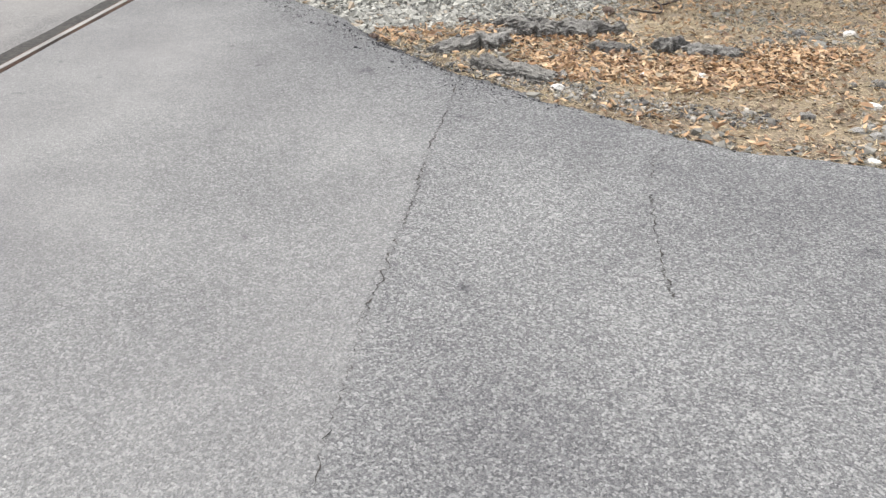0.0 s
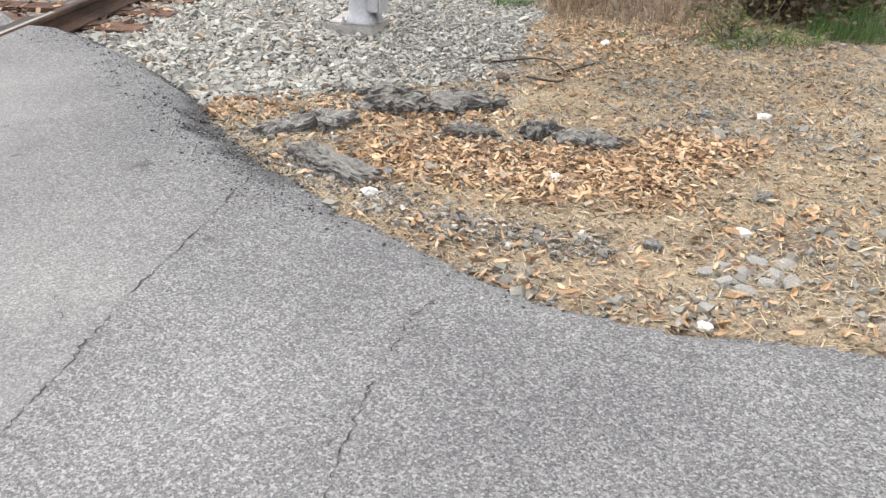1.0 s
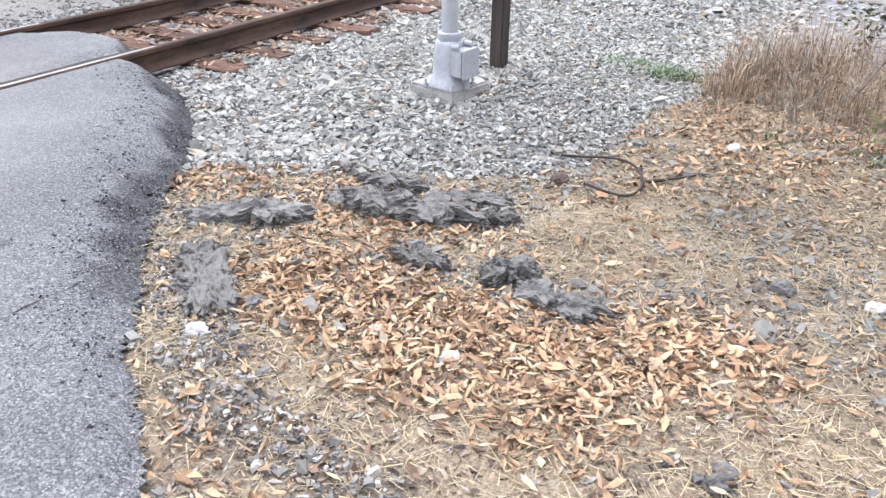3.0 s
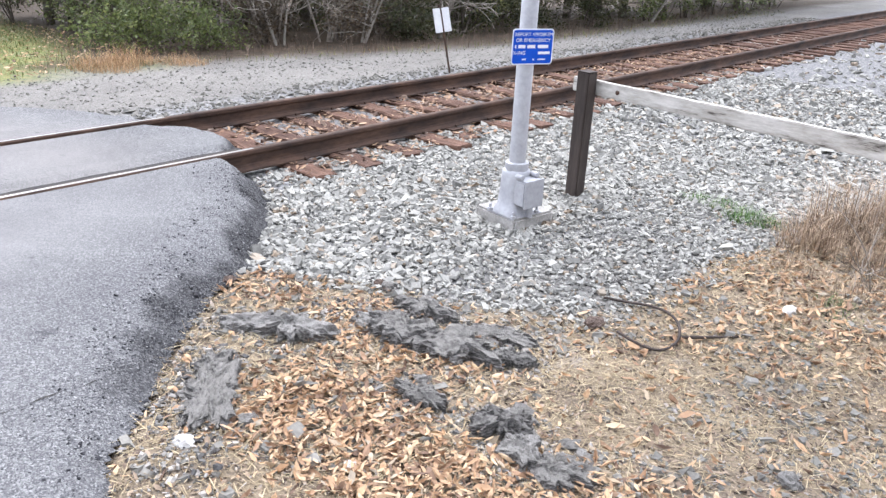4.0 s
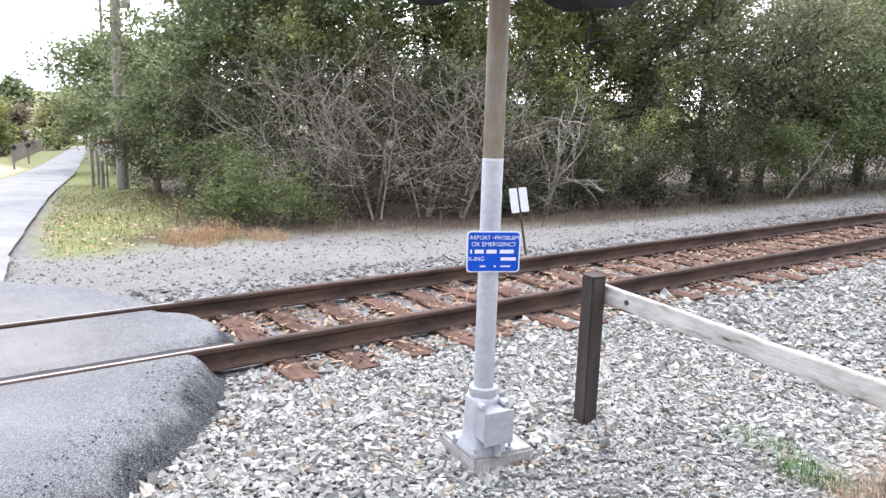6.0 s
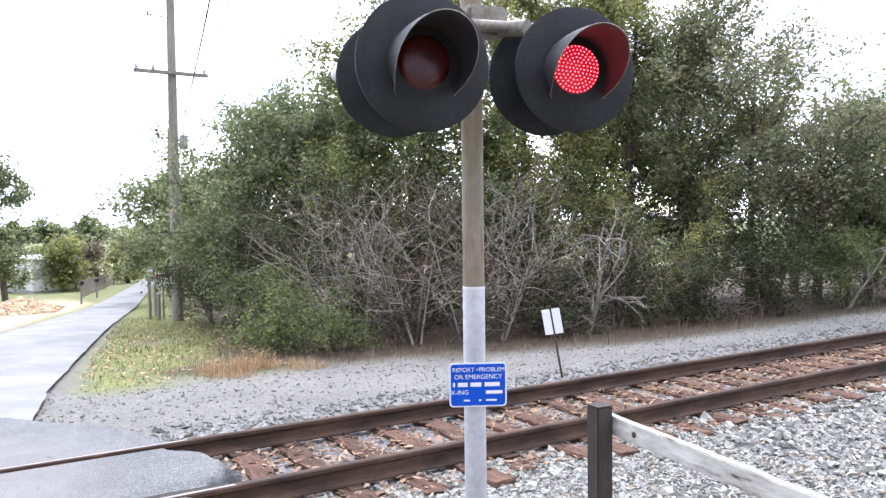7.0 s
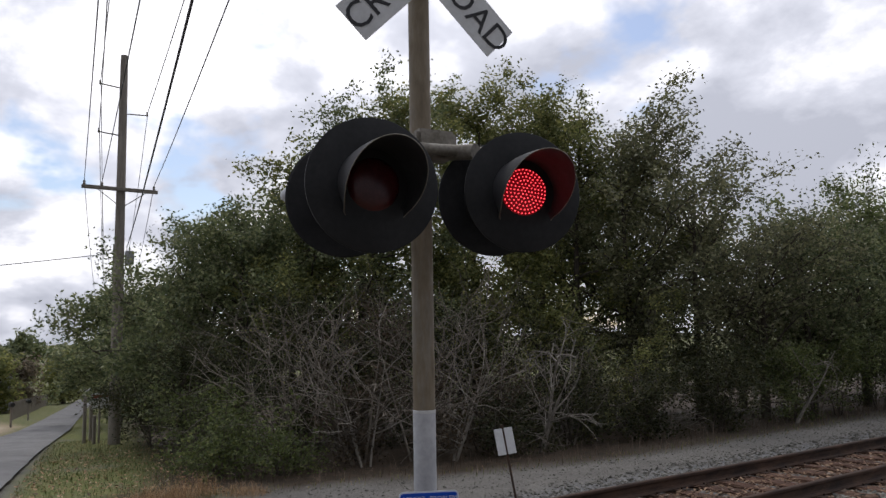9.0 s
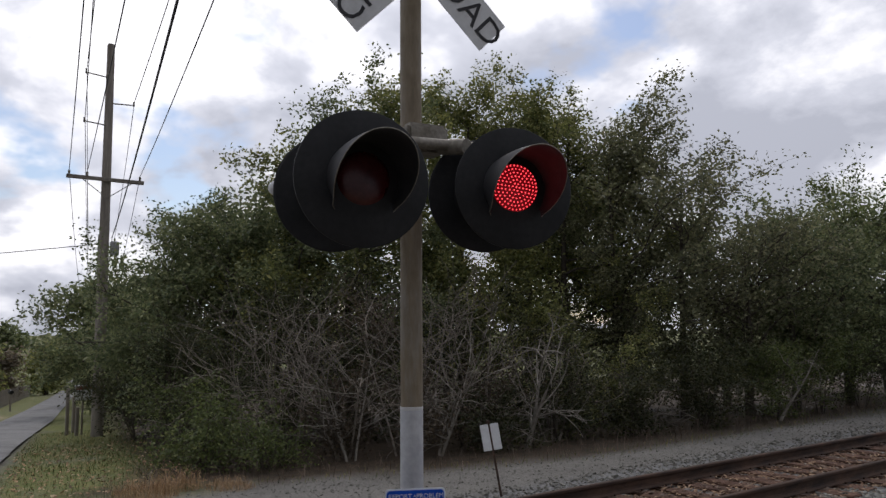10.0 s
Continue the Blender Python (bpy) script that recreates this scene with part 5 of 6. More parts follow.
def light_head(at, yaw, lit, hood=True, name="light_head"):
    """A lamp head: round black background, housing behind, hood, lens with its LED dots. It faces local +x."""
    h = new(name)
    h.parent = signal
    h.matrix_basis = Matrix.Translation(at) @ pose(0, 0, 0, 0, 0, yaw)
    f = pose(0, 0, 0, 0, 90, 0)   # lathe axis to +x
    part("background_disc", lathe([(0.16, -0.012), (0.295, -0.012), (0.305, -0.006), (0.305, 0.002), (0.297, 0.006), (0.16, 0.006)], 64, m=f, cap=False), M_BLACK, h, smooth=30)
    part("housing", lathe([(0.05, -0.30), (0.10, -0.29), (0.135, -0.22), (0.165, -0.06), (0.17, -0.012), (0.178, 0.004), (0.125, 0.008)], 40, m=f), M_BLACK, h, smooth=40)
    part("lens", lathe([(0.0, 0.026), (0.05, 0.0245), (0.09, 0.0195), (0.118, 0.012), (0.122, 0.0)], 48, m=f, cap=False), M_LENS_LIT if lit else M_LENS_DARK, h, "lit red LED lens" if lit else "dark unlit lens", 60)
    if lit:
        bm = bmesh.new()
        n = 0
        for ring, cnt in ((0.0, 1), (0.0185, 6), (0.037, 12), (0.0555, 18), (0.074, 24), (0.0925, 30), (0.111, 36)):
            for k in range(cnt):
                a = 2 * math.pi * (k + 0.37 * n) / cnt
                m = f @ Matrix.Translation((ring * math.cos(a), ring * math.sin(a), 0.0275 - 1.0 * ring ** 2)) @ Matrix.Diagonal((0.0042, 0.0042, 0.003, 1))
                bmesh.ops.create_icosphere(bm, subdivisions=1, radius=1, matrix=m)
            n += 1
        part("led_array", bm, M_LED, h, "bright red LED dots", 60)
    if hood:
        bm = bmesh.new()
        n = 44
        rows_in, rows_out = [], []
        for j in range(7):
            d = j / 6
            ri, ro = [], []
            for k in range(n + 1):
                a = math.pi * 2 * (0.5 + 0.72 * (k / n - 0.5))      # open at the bottom
                up = 0.5 - 0.5 * math.cos(a)                      # 1 at top
                length = 0.02 + 0.35 * max((up - 0.22) / 0.78, 0.0) ** 0.62
                r = 0.160 + 0.010 * d
                z, y = -math.cos(a) * r, math.sin(a) * r
                ri.append(bm.verts.new((0.004 + length * d, y, z - 0.035 * d * d)))
                ro.append(bm.verts.new((0.004 + length * d, y * 1.018, z * 1.018 - 0.035 * d * d)))
            rows_in.append(ri)
            rows_out.append(ro)
        for rows_, flip in ((rows_in, True), (rows_out, False)):
            for a, b in zip(rows_, rows_[1:]):
                for k in range(n):
                    q = (a[k], a[k + 1], b[k + 1], b[k])
                    bm.faces.new(q[::-1] if flip else q)
        for k in range(n):
            bm.faces.new((rows_in[-1][k], rows_in[-1][k + 1], rows_out[-1][k + 1], rows_out[-1][k]))
        for s in (0, n):
            for a, b, c, d in zip(rows_in, rows_in[1:], rows_out[1:], rows_out):
                bm.faces.new((a[s], b[s], c[s], d[s]))
        bmesh.ops.recalc_face_normals(bm, faces=bm.faces)
        part("hood", bm, M_HOOD_IN, h, "long black visor", 40)
        # pale tube on the worn edge, also painting in the sky light it catches
        rim = []
        for k in range(n + 1):
            a = math.pi * 2 * (0.5 + 0.72 * (k / n - 0.5))
            rim.append((0.024 + 0.35 * max((0.28 - 0.5 * math.cos(a)) / 0.78, 0.0) ** 0.62, math.sin(a) * 0.1715, -math.cos(a) * 0.1715 - 0.035))
        part("rolled_edge", quick_mesh("rolled_edge", *tube_arrays(rim, 0.0024, 6), M_DULL_STEEL, True), M_DULL_STEEL, h, "pale worn edge of the visor, brightened as lit by the sky")
    bm = box((0.03, 0.05, 0.05), (-0.31, 0, 0), 0.008, 2)
    part("rear_latch", bm, M_DULL_STEEL, h, smooth=30)
    part("bracket", seg_bm((-0.16, 0, 0.13), (-0.16, 0, 0.27), 0.026), M_DULL_STEEL, h, smooth=40)
    return h


light_head(LEFT_F, -15.0, False)
light_head(RIGHT_F, -21.0, True)
light_head(LEFT_B, LIGHT_YAW + 172, False)
light_head(RIGHT_B, LIGHT_YAW + 172, False)
for a, b in ((LEFT_F + Vector((-0.16, 0.03, 0.24)), (0.10, -0.48, 3.135)), (RIGHT_F + Vector((-0.16, 0.03, 0.24)), (0.26, 0.30, 3.15)), (LEFT_B + Vector((0.16, -0.02, 0.22)), (0.10, -0.48, 3.135)), (RIGHT_B + Vector((0.16, -0.02, 0.22)), (0.26, 0.36, 3.15))):
    part("arm_tube", seg_bm(a, b, 0.024), M_DULL_STEEL, signal, smooth=40)

part("side_lens", lathe([(0.0, 0.055), (0.02, 0.05), (0.036, 0.03), (0.04, 0.0), (0.04, -0.04)], 18, m=Matrix.Translation((-0.31 - PX0, -0.63 - PY0, 2.925)) @ pose(0, 0, 0, 0, -90, 55)), M_WHITE, signal, "small white side lens", 60)


def text_mesh(body, size, name, mat, extrude=0.0008, spacing=1.0):
    cu = bpy.data.curves.new(name, "FONT")
    cu.body, cu.size, cu.extrude, cu.align_x, cu.align_y = body, size, extrude, "CENTER", "CENTER"
    cu.space_character = spacing
    cu.resolution_u = 3
    tmp = bpy.data.objects.new(name, cu)
    scene.collection.objects.link(tmp)
    me = bpy.data.meshes.new_from_object(tmp.evaluated_get(bpy.context.evaluated_depsgraph_get()))
    bpy.data.objects.remove(tmp)
    bpy.data.curves.remove(cu)
    me.materials.clear()
    me.materials.append(mat)
    me.name = name
    return me


# crossbuck: local x to the right as seen from the road, z up, facing -y
cross_m = Matrix.Translation((PX0, PY0, 0)) @ pose(0.096, -0.005, CROSS_Z, 0, 0, 90 - 13.0)
crossbuck = empty("crossbuck_sign", cross_m, "white crossbuck sign with black railroad crossing lettering", "sign")
for ang, words, dy in ((-45, "RAILROAD", 0.0), (45, "CROSSING", 0.006)):
    bl = part("blade", box((1.22, 0.004, 0.229), (0, 0, 0), 0.0015, 1), M_WHITE, crossbuck)
    bl.matrix_basis = pose(0, -dy, 0, 0, 0, 0) @ pose(0, 0, 0, 0, -ang, 0)
    half = (words[:4], words[4:]) 
    for k, wd in enumerate(half):
        t = text_mesh(wd, 0.20, "lettering", M_BLACK_LETTER)
        o = part("lettering", t, M_BLACK_LETTER, bl, "black capital letters")
        o.matrix_basis = pose((-0.36, 0.36)[k], -0.0045, 0, 90, 0, 0)
part("clamp_bolt", lathe([(0.014, 0), (0.014, 0.03)], 6, m=pose(0, -0.006, 0, 90, 0, 0)), M_DULL_STEEL, crossbuck)

# blue notice on the mast
notice_m = Matrix.Translation((PX0, PY0, 0)) @ Matrix.Translation(NOTICE_OFF) @ pose(0, 0, 0, 0, 0, 90 - NOTICE_TURN)
notice = empty("emergency_notice_sign", notice_m, "blue emergency notification sign with white lettering on the mast", "sign")


def rounded_plate(w, h, t, r):
    bm = bmesh.new()
    vs = []
    for cx, cz, a0 in ((w / 2 - r, h / 2 - r, 0), (-w / 2 + r, h / 2 - r, 90), (-w / 2 + r, -h / 2 + r, 180), (w / 2 - r, -h / 2 + r, 270)):
        for k in range(6):
            a = radians(a0 + 18 * k)
            vs.append(bm.verts.new((cx + r * math.cos(a), 0, cz + r * math.sin(a))))
    fc = bm.faces.new(vs)
    g = bmesh.ops.extrude_face_region(bm, geom=[fc])
    for v in g["geom"]:
        if isinstance(v, bmesh.types.BMVert):
            v.co.y += t
    bmesh.ops.recalc_face_normals(bm, faces=bm.faces)
    return bm


part("border", rounded_plate(0.305, 0.235, 0.003, 0.022), M_SIGN_WHITE, notice, "white reflective border")
fld = part("blue_field", rounded_plate(0.289, 0.219, 0.002, 0.017), M_BLUE, notice)
fld.matrix_basis = pose(0, -0.0022, 0)
for body, size, px, pz in (("REPORT", 0.0325, -0.078, 0.080), ("PROBLEM", 0.0325, 0.073, 0.080), ("OR EMERGENCY", 0.0345, 0, 0.042), ("X-ING", 0.034, -0.098, -0.040)):
    o = part("lettering", text_mesh(body, size, "lettering", M_SIGN_WHITE, 0.0004), M_SIGN_WHITE, notice)
    o.matrix_basis = pose(px, -0.0045, pz, 90, 0, 0)
o = part("lettering", text_mesh("A", 0.018, "lettering", M_SIGN_WHITE, 0.0004), M_SIGN_WHITE, notice)
o.matrix_basis = pose(-0.004, -0.0045, 0.081, 90, 0, 0)
for w, h, px, pz in ((0.010, 0.022, -0.128, 0.002), (0.052, 0.022, -0.082, 0.002), (0.058, 0.022, -0.012, 0.002), (0.080, 0.022, 0.075, 0.002), (0.088, 0.018, 0.085, -0.040), (0.032, 0.009, -0.06, -0.082), (0.012, 0.010, 0.01, -0.082), (0.058, 0.009, 0.07, -0.082)):
    part("print_bar", box((w, 0.0012, h), (px, -0.0048, pz), 0.0004, 1), M_SIGN_WHITE, notice)

# ---------------- barrier ----------------
barrier = empty("barrier_post", pose(-0.14, 1.01, 0, 0, 0, BAR_TURN), "dark brown square steel post carrying the barrier beam", "post")
part("post", box((0.115, 0.115, 1.15), (0, 0, 0.425), 0.008, 2), M_POST, barrier, smooth=30)
part("post_cap", box((0.119, 0.119, 0.006), (0, 0, 1.002), 0.002, 1), M_POST, barrier)
b0, b1 = Vector((-0.09, 1.10, 0.872)), Vector((5.75, -0.14, 0.965))
beam = empty("barrier_beam", Matrix.Translation(b0) @ pose(0, 0, 0, 0, -math.degrees(math.atan2(b1.z - b0.z, b1.x - b0.x)), math.degrees(math.atan2(b1.y - b0.y, b1.x - b0.x))), "weathered chipped white barrier beam bolted to the post", "beam")
Lb = (b1 - b0).length
bm = box((Lb + 0.26, 0.055, 0.115), (Lb / 2 - 0.12, 0, 0), 0.0)
bmesh.ops.subdivide_edges(bm, edges=[e for e in bm.edges if abs(e.verts[0].co.x - e.verts[1].co.x) > 1], cuts=30)
bmesh.ops.bevel(bm, geom=[e for e in bm.edges if e.calc_face_angle(0) > 1], offset=0.006, segments=2, affect="EDGES")
for v in bm.verts:
    v.co += Vector((0, 0.004 * noise.noise(v.co * 6), 0.005 * noise.noise(v.co * 4 + Vector((3, 3, 3)))))
part("rail_board", bm, M_BEAM, beam, smooth=30)
for bx in (0.24,):
    part("bolt", lathe([(0.018, 0), (0.018, 0.008), (0.010, 0.012)], 10, m=pose(bx, -0.028, 0.0, 90, 0, 0)), M_RAIL, beam, "rusty bolt head")
copy_thing(barrier, pose(5.6, -0.19, 0, 0, 0, BAR_TURN))

# small white marker across the track
marker = empty("track_marker", Matrix.Translation((-4.90, 4.80, float(ground_z(np.array(-4.9), np.array(4.8))))) @ pose(0, 0, 0, 0, -15, 0) @ pose(0, 0, 0, 0, 0, 62), "small white two-panel marker sign on a thin rusty stake", "marker sign")
part("stake", box((0.028, 0.02, 1.0), (0, 0.012, 0.45), 0.003, 1), M_RAIL, marker, "thin rusty steel stake")
for sx in (-0.072, 0.072):
    part("panel", box((0.118, 0.006, 0.36), (sx, 0, 0.80), 0.004, 1), M_WHITE, marker, "faded white panel")
part("cap", box((0.05, 0.03, 0.06), (-0.01, 0.01, 1.00), 0.01, 1), M_RAIL, marker)

# ---------------- utility poles and wires ----------------


def utility_pole(x, y, top, label, arms=True, r=0.19):
    g = float(ground_z(np.array(x), np.array(y)))
    p = empty("utility_pole", pose(x, y, g), label, "utility pole", "utility poles")
    h = top - g
    part("pole", lathe([(r, -0.3), (r * 0.97, 1), (r * 0.62, h - 0.05), (r * 0.55, h)], 20), M_UTILITY, p, smooth=40)
    if arms:
        part("crossarm", box((0.10, 2.35, 0.12), (0.18, -0.05, h - 4.55), 0.01, 1), M_UTILITY, p, "wooden crossarm")
        for sy in (-1, 1):
            part("brace", seg_bm((0.17, sy * 0.75, h - 4.6), (0.15, 0, h - 5.15), 0.014, 8), M_DULL_STEEL, p)
        for sy in (-1.15, -0.62, 1.0):
            part("insulator", lathe([(0.03, 0), (0.045, 0.03), (0.03, 0.06), (0.045, 0.09), (0.02, 0.14)], 12, m=Matrix.Translation((0.18, sy, h - 4.49))), M_DULL_STEEL, p, smooth=50)
        for sy, dz in ((-0.75, 1.15), (0.75, 2.0), (-0.75, 2.75)):
            part("standoff_arm", seg_bm((0.05, 0, h - dz), (0.1, sy, h - dz + 0.04), 0.022, 8), M_DULL_STEEL, p)
            part("insulator", lathe([(0.02, 0), (0.04, 0.03), (0.03, 0.06), (0.03, 0.16)], 12, m=Matrix.Translation((0.1, sy, h - dz))), M_DULL_STEEL, p, smooth=50)
        can = part("transformer", lathe([(0.13, 0), (0.145, 0.02), (0.145, 0.42), (0.10, 0.46)], 20, m=Matrix.Translation((0.22, 0.27, h - 7.0))), M_GREY_PAINT, p, "grey pole-mounted transformer", 40)
        part("bushing", lathe([(0.02, 0.46), (0.03, 0.5), (0.015, 0.58)], 10, m=Matrix.Translation((0.22, 0.27, h - 7.0))), M_DULL_STEEL, can)
    return Vector((x, y, top))


UP1 = utility_pole(-23.2, 3.9, 11.6, "tall grey wooden utility pole with crossarm and transformer")
UP2 = utility_pole(-57.0, 11.5, 9.2, "grey wooden utility pole farther down the lane", r=0.17)
UP3 = utility_pole(-90.0, 18.4, 7.6, "distant grey wooden utility pole beside the lane", False, 0.16)


def wire(a, b, sag, r, label="thin overhead power line"):
    a, b = Vector(a), Vector(b)
    pts = [a.lerp(b, t) - Vector((0, 0, sag * 4 * t * (1 - t))) for t in np.linspace(0, 1, 26)]
    vt, ft = tube_arrays([tuple(p) for p in pts], r, 5)
    tagged(new("power_line", quick_mesh("power_line", vt, ft, M_WIRE, True)), label, "wire", "overhead wires")


NEXT = Vector((21.0, -4.4, 11.8))
for sy, dz, r in ((-1.15, 4.35, 0.011), (-0.62, 4.35, 0.011), (1.0, 4.35, 0.011), (-0.75, 1.0, 0.012), (0.75, 1.85, 0.012), (-0.75, 2.6, 0.012), (0.2, 6.4, 0.013)):
    wire(UP1 + Vector((0.18, sy, -dz)), NEXT + Vector((0, sy * 1.0 + 1.3 * (sy < -0.5) * (dz > 4) - 0.35 * (dz - 1) * (dz < 5) - 1.5 * (dz > 5), -dz)), 0.5, r)
    wire(UP1 + Vector((0.18, sy, -dz)), UP2 + Vector((0.18, sy, -dz)), 0.5, r)
wire(UP1 + Vector((0, 0, -6.6)), (-46.0, -22.0, 4.2), 0.5, 0.014, "service drop wire across the lane")

# ---------------- trees and shrubs ----------------
# a seed of its own for the planting
rng.bit_generator.state = {'bit_generator': 'PCG64', 'state': {'state': 283085259324375314094471935061247852990, 'inc': 7937318808080196428804369945471644491}, 'has_uint32': 0, 'uinteger': 0}


def gz(x, y):
    return float(ground_z(np.array(float(x)), np.array(float(y))))


def branch_path(p, d, length, n, wander, droop=0.0):
    pts, d = [np.array(p, float)], np.array(d, float)
    d /= np.linalg.norm(d)
    for _ in range(n):
        d = d + rng.normal(0, wander, 3) + [0, 0, droop]
        d /= np.linalg.norm(d)
        pts.append(pts[-1] + d * length / n)
    return np.array(pts), d


def woody(x, y, h, r0, limbs, spread, wander=0.14, levels=2, start=0.25, lean=(0, 0), droop=0.03, stems=1, kids=5, twig=0.006):
    """Trunk or stems with limbs and side branches: (V, F) and the branch points."""
    tubes, tips = [], []
    for s in range(stems):
        a = rng.uniform(0, 2 * np.pi)
        d0 = np.array([lean[0] + (0.35 * np.cos(a) if stems > 1 else 0), lean[1] + (0.35 * np.sin(a) if stems > 1 else 0), 1.0])
        hh = h * (1 if stems == 1 else rng.uniform(0.6, 1.0))
        P, _ = branch_path((x + (0.1 * np.cos(a) if stems > 1 else 0), y + (0.1 * np.sin(a) if stems > 1 else 0), gz(x, y) - 0.1), d0, hh * 0.97, 9, wander * (0.22 if stems == 1 else 0.5))
        R = np.linspace(r0, r0 * 0.15, len(P))
        tubes.append(tube_arrays(P, R, 7))
        for _ in range(limbs):
            t = rng.uniform(start, 0.98)
            k = t * (len(P) - 1)
            p = P[int(k)] + (P[min(int(k) + 1, len(P) - 1)] - P[int(k)]) * (k % 1)
            a = rng.uniform(0, 2 * np.pi)
            up = rng.uniform(0.25, 1.3) if t > 0.6 else rng.uniform(0.0, 0.8)
            ln = spread * (0.30 + 0.85 * math.sqrt(max(0.0, 1 - ((t - 0.45) / 0.62) ** 2))) * rng.uniform(0.55, 1.1)
            B, _ = branch_path(p, (np.cos(a), np.sin(a), up), ln, 6, wander, droop)
            r = max(r0 * (1 - 0.8 * t) * 0.5, twig * 1.6)
            tubes.append(tube_arrays(B, np.linspace(r, twig, len(B)), 5))
            tips.extend(B[2:])
            if levels > 1:
                for _ in range(kids):
                    q = B[rng.integers(1, len(B))]
                    C, _ = branch_path(q, (B[-1] - B[0]) / np.linalg.norm(B[-1] - B[0]) + rng.normal(0, 0.7, 3), ln * rng.uniform(0.3, 0.6), 4, wander * 1.3, droop)
                    tubes.append(tube_arrays(C, np.linspace(max(r * 0.4, twig), twig * 0.6, len(C)), 3))
                    tips.extend(C[1:])
                    if levels > 2:
                        for _ in range(3):
                            q = C[rng.integers(1, len(C))]
                            D, _ = branch_path(q, (C[-1] - C[0]) + rng.normal(0, 0.4, 3), ln * rng.uniform(0.15, 0.3), 3, wander * 1.5, droop)
                            tubes.append(tube_arrays(D, np.linspace(twig * 0.7, twig * 0.4, len(D)), 3))
                            tips.extend(D[1:])
    return join(tubes), np.array(tips)


def foliage(centres, n, spread, size):
    """Leaves in uneven clumps round the given points."""
    k = rng.integers(0, len(centres), n)
    w = rng.uniform(0.35, 1.25, len(centres))[k]
    P = centres[k] + rng.normal(0, 1, (n, 3)).clip(-1.35, 1.35) * (spread * w)[:, None] * [1, 1, 0.75]
    return cards(P, rng.uniform(0.7, 1.3, n) * size)


def tree(x, y, h, spread, mat, label, leaves=26000, size=0.13, limbs=20, clump=0.42, start=0.22, r0=0.15, levels=2, lean=(0, 0), bark=None, group="woodland trees", name="tree"):
    t = empty(name, Matrix(), label, "tree", group)
    (V, F), tips = woody(x, y, h, r0, limbs, spread, levels=levels, start=start, lean=lean)
    part("trunk", quick_mesh("trunk", V, F, bark or M_BARK, True), None, t, "dark bark trunk and limbs")
    if leaves:
        part("crown", quick_mesh("crown", *foliage(tips, leaves, clump, size), mat), None, t, "uneven crown of small leaves")
    return t


WALL = [  # x, y, height over the track, spread, leaf, leaves
    (-19.6, 4.9, 4.3, 2.2, M_LEAF_OAK, 22000), (-17.4, 5.9, 5.6, 2.3, M_LEAF_OAK, 26000), (-17.0, 7.6, 6.9, 2.5, M_LEAF_OLIVE, 28000),
    (-16.9, 9.4, 8.7, 2.6, M_LEAF_OAK, 30000), (-16.2, 11.0, 8.7, 2.5, M_LEAF_OLIVE, 30000), (-15.5, 12.4, 9.5, 2.4, M_LEAF_OLIVE, 30000),
    (-14.2, 13.9, 8.8, 2.6, M_LEAF_OLIVE, 28000), (-13.4, 14.8, 8.9, 2.4, M_LEAF_OLIVE, 26000), (-12.3, 15.6, 7.4, 3.1, M_LEAF_GREY, 34000), (-10.6, 16.6, 6.0, 2.8, M_LEAF_GREY, 15000),
    (-9.6, 18.2, 4.7, 2.4, M_LEAF_GREY, 9000), (-9.4, 20.4, 4.7, 2.4, M_LEAF_OAK, 20000), (-8.9, 22.6, 5.0, 2.4, M_LEAF_OAK, 20000),
    (-9.0, 25.5, 5.9, 2.6, M_LEAF_GREEN, 20000), (-9.4, 29.0, 6.2, 2.8, M_LEAF_OAK, 20000), (-9.8, 34.0, 6.5, 3.0, M_LEAF_OAK, 20000)]
for k, (x, y, top, sp, mat, n) in enumerate(WALL):
    tree(x, y, top - gz(x, y), sp, mat, "dense dark evergreen oak in the woodland edge" if mat is M_LEAF_OAK else ("olive-green broadleaf tree in the woodland" if mat is M_LEAF_OLIVE else ("thin grey half-bare tree with open crown" if mat is M_LEAF_GREY else "bright green broadleaf tree in the woodland")), int(n * 0.8), 0.112, 24, 0.25, levels=3)
# second row that closes the wood
for k, (x, y, top, sp) in enumerate(((-22.5, 6.8, 5.0, 2.6), (-21.0, 9.0, 6.4, 2.8), (-20.5, 12.0, 7.2, 3.0), (-19.0, 14.5, 7.6, 3.0), (-17.0, 17.0, 6.8, 3.0), (-14.5, 19.0, 6.2, 3.0), (-12.5, 21.5, 5.0, 2.8), (-12.0, 25.5, 5.4, 2.8), (-12.5, 30.0, 5.6, 3.0))):
    tree(x, y, top - gz(x, y), sp, M_LEAF_OAK, "dark oak deeper in the woodland", 8000, 0.19, 16, 0.5, start=0.12)


def bush(x, y, h, spread, mat, label, leaves=7000, size=0.062, clump=0.2, stems=4, bark=None):
    t = empty("bush", Matrix(), label, "bush", "woodland undergrowth")
    (V, F), tips = woody(x, y, h, 0.022, 6, spread, 0.2, 2, 0.12, stems=stems, kids=2, twig=0.004)
    part("stem_tangle", quick_mesh("stem_tangle", V, F, bark or M_BARK, True), None, t, "thin tangled stems")
    part("foliage", quick_mesh("foliage", *foliage(tips, leaves, clump, size), mat), None, t)


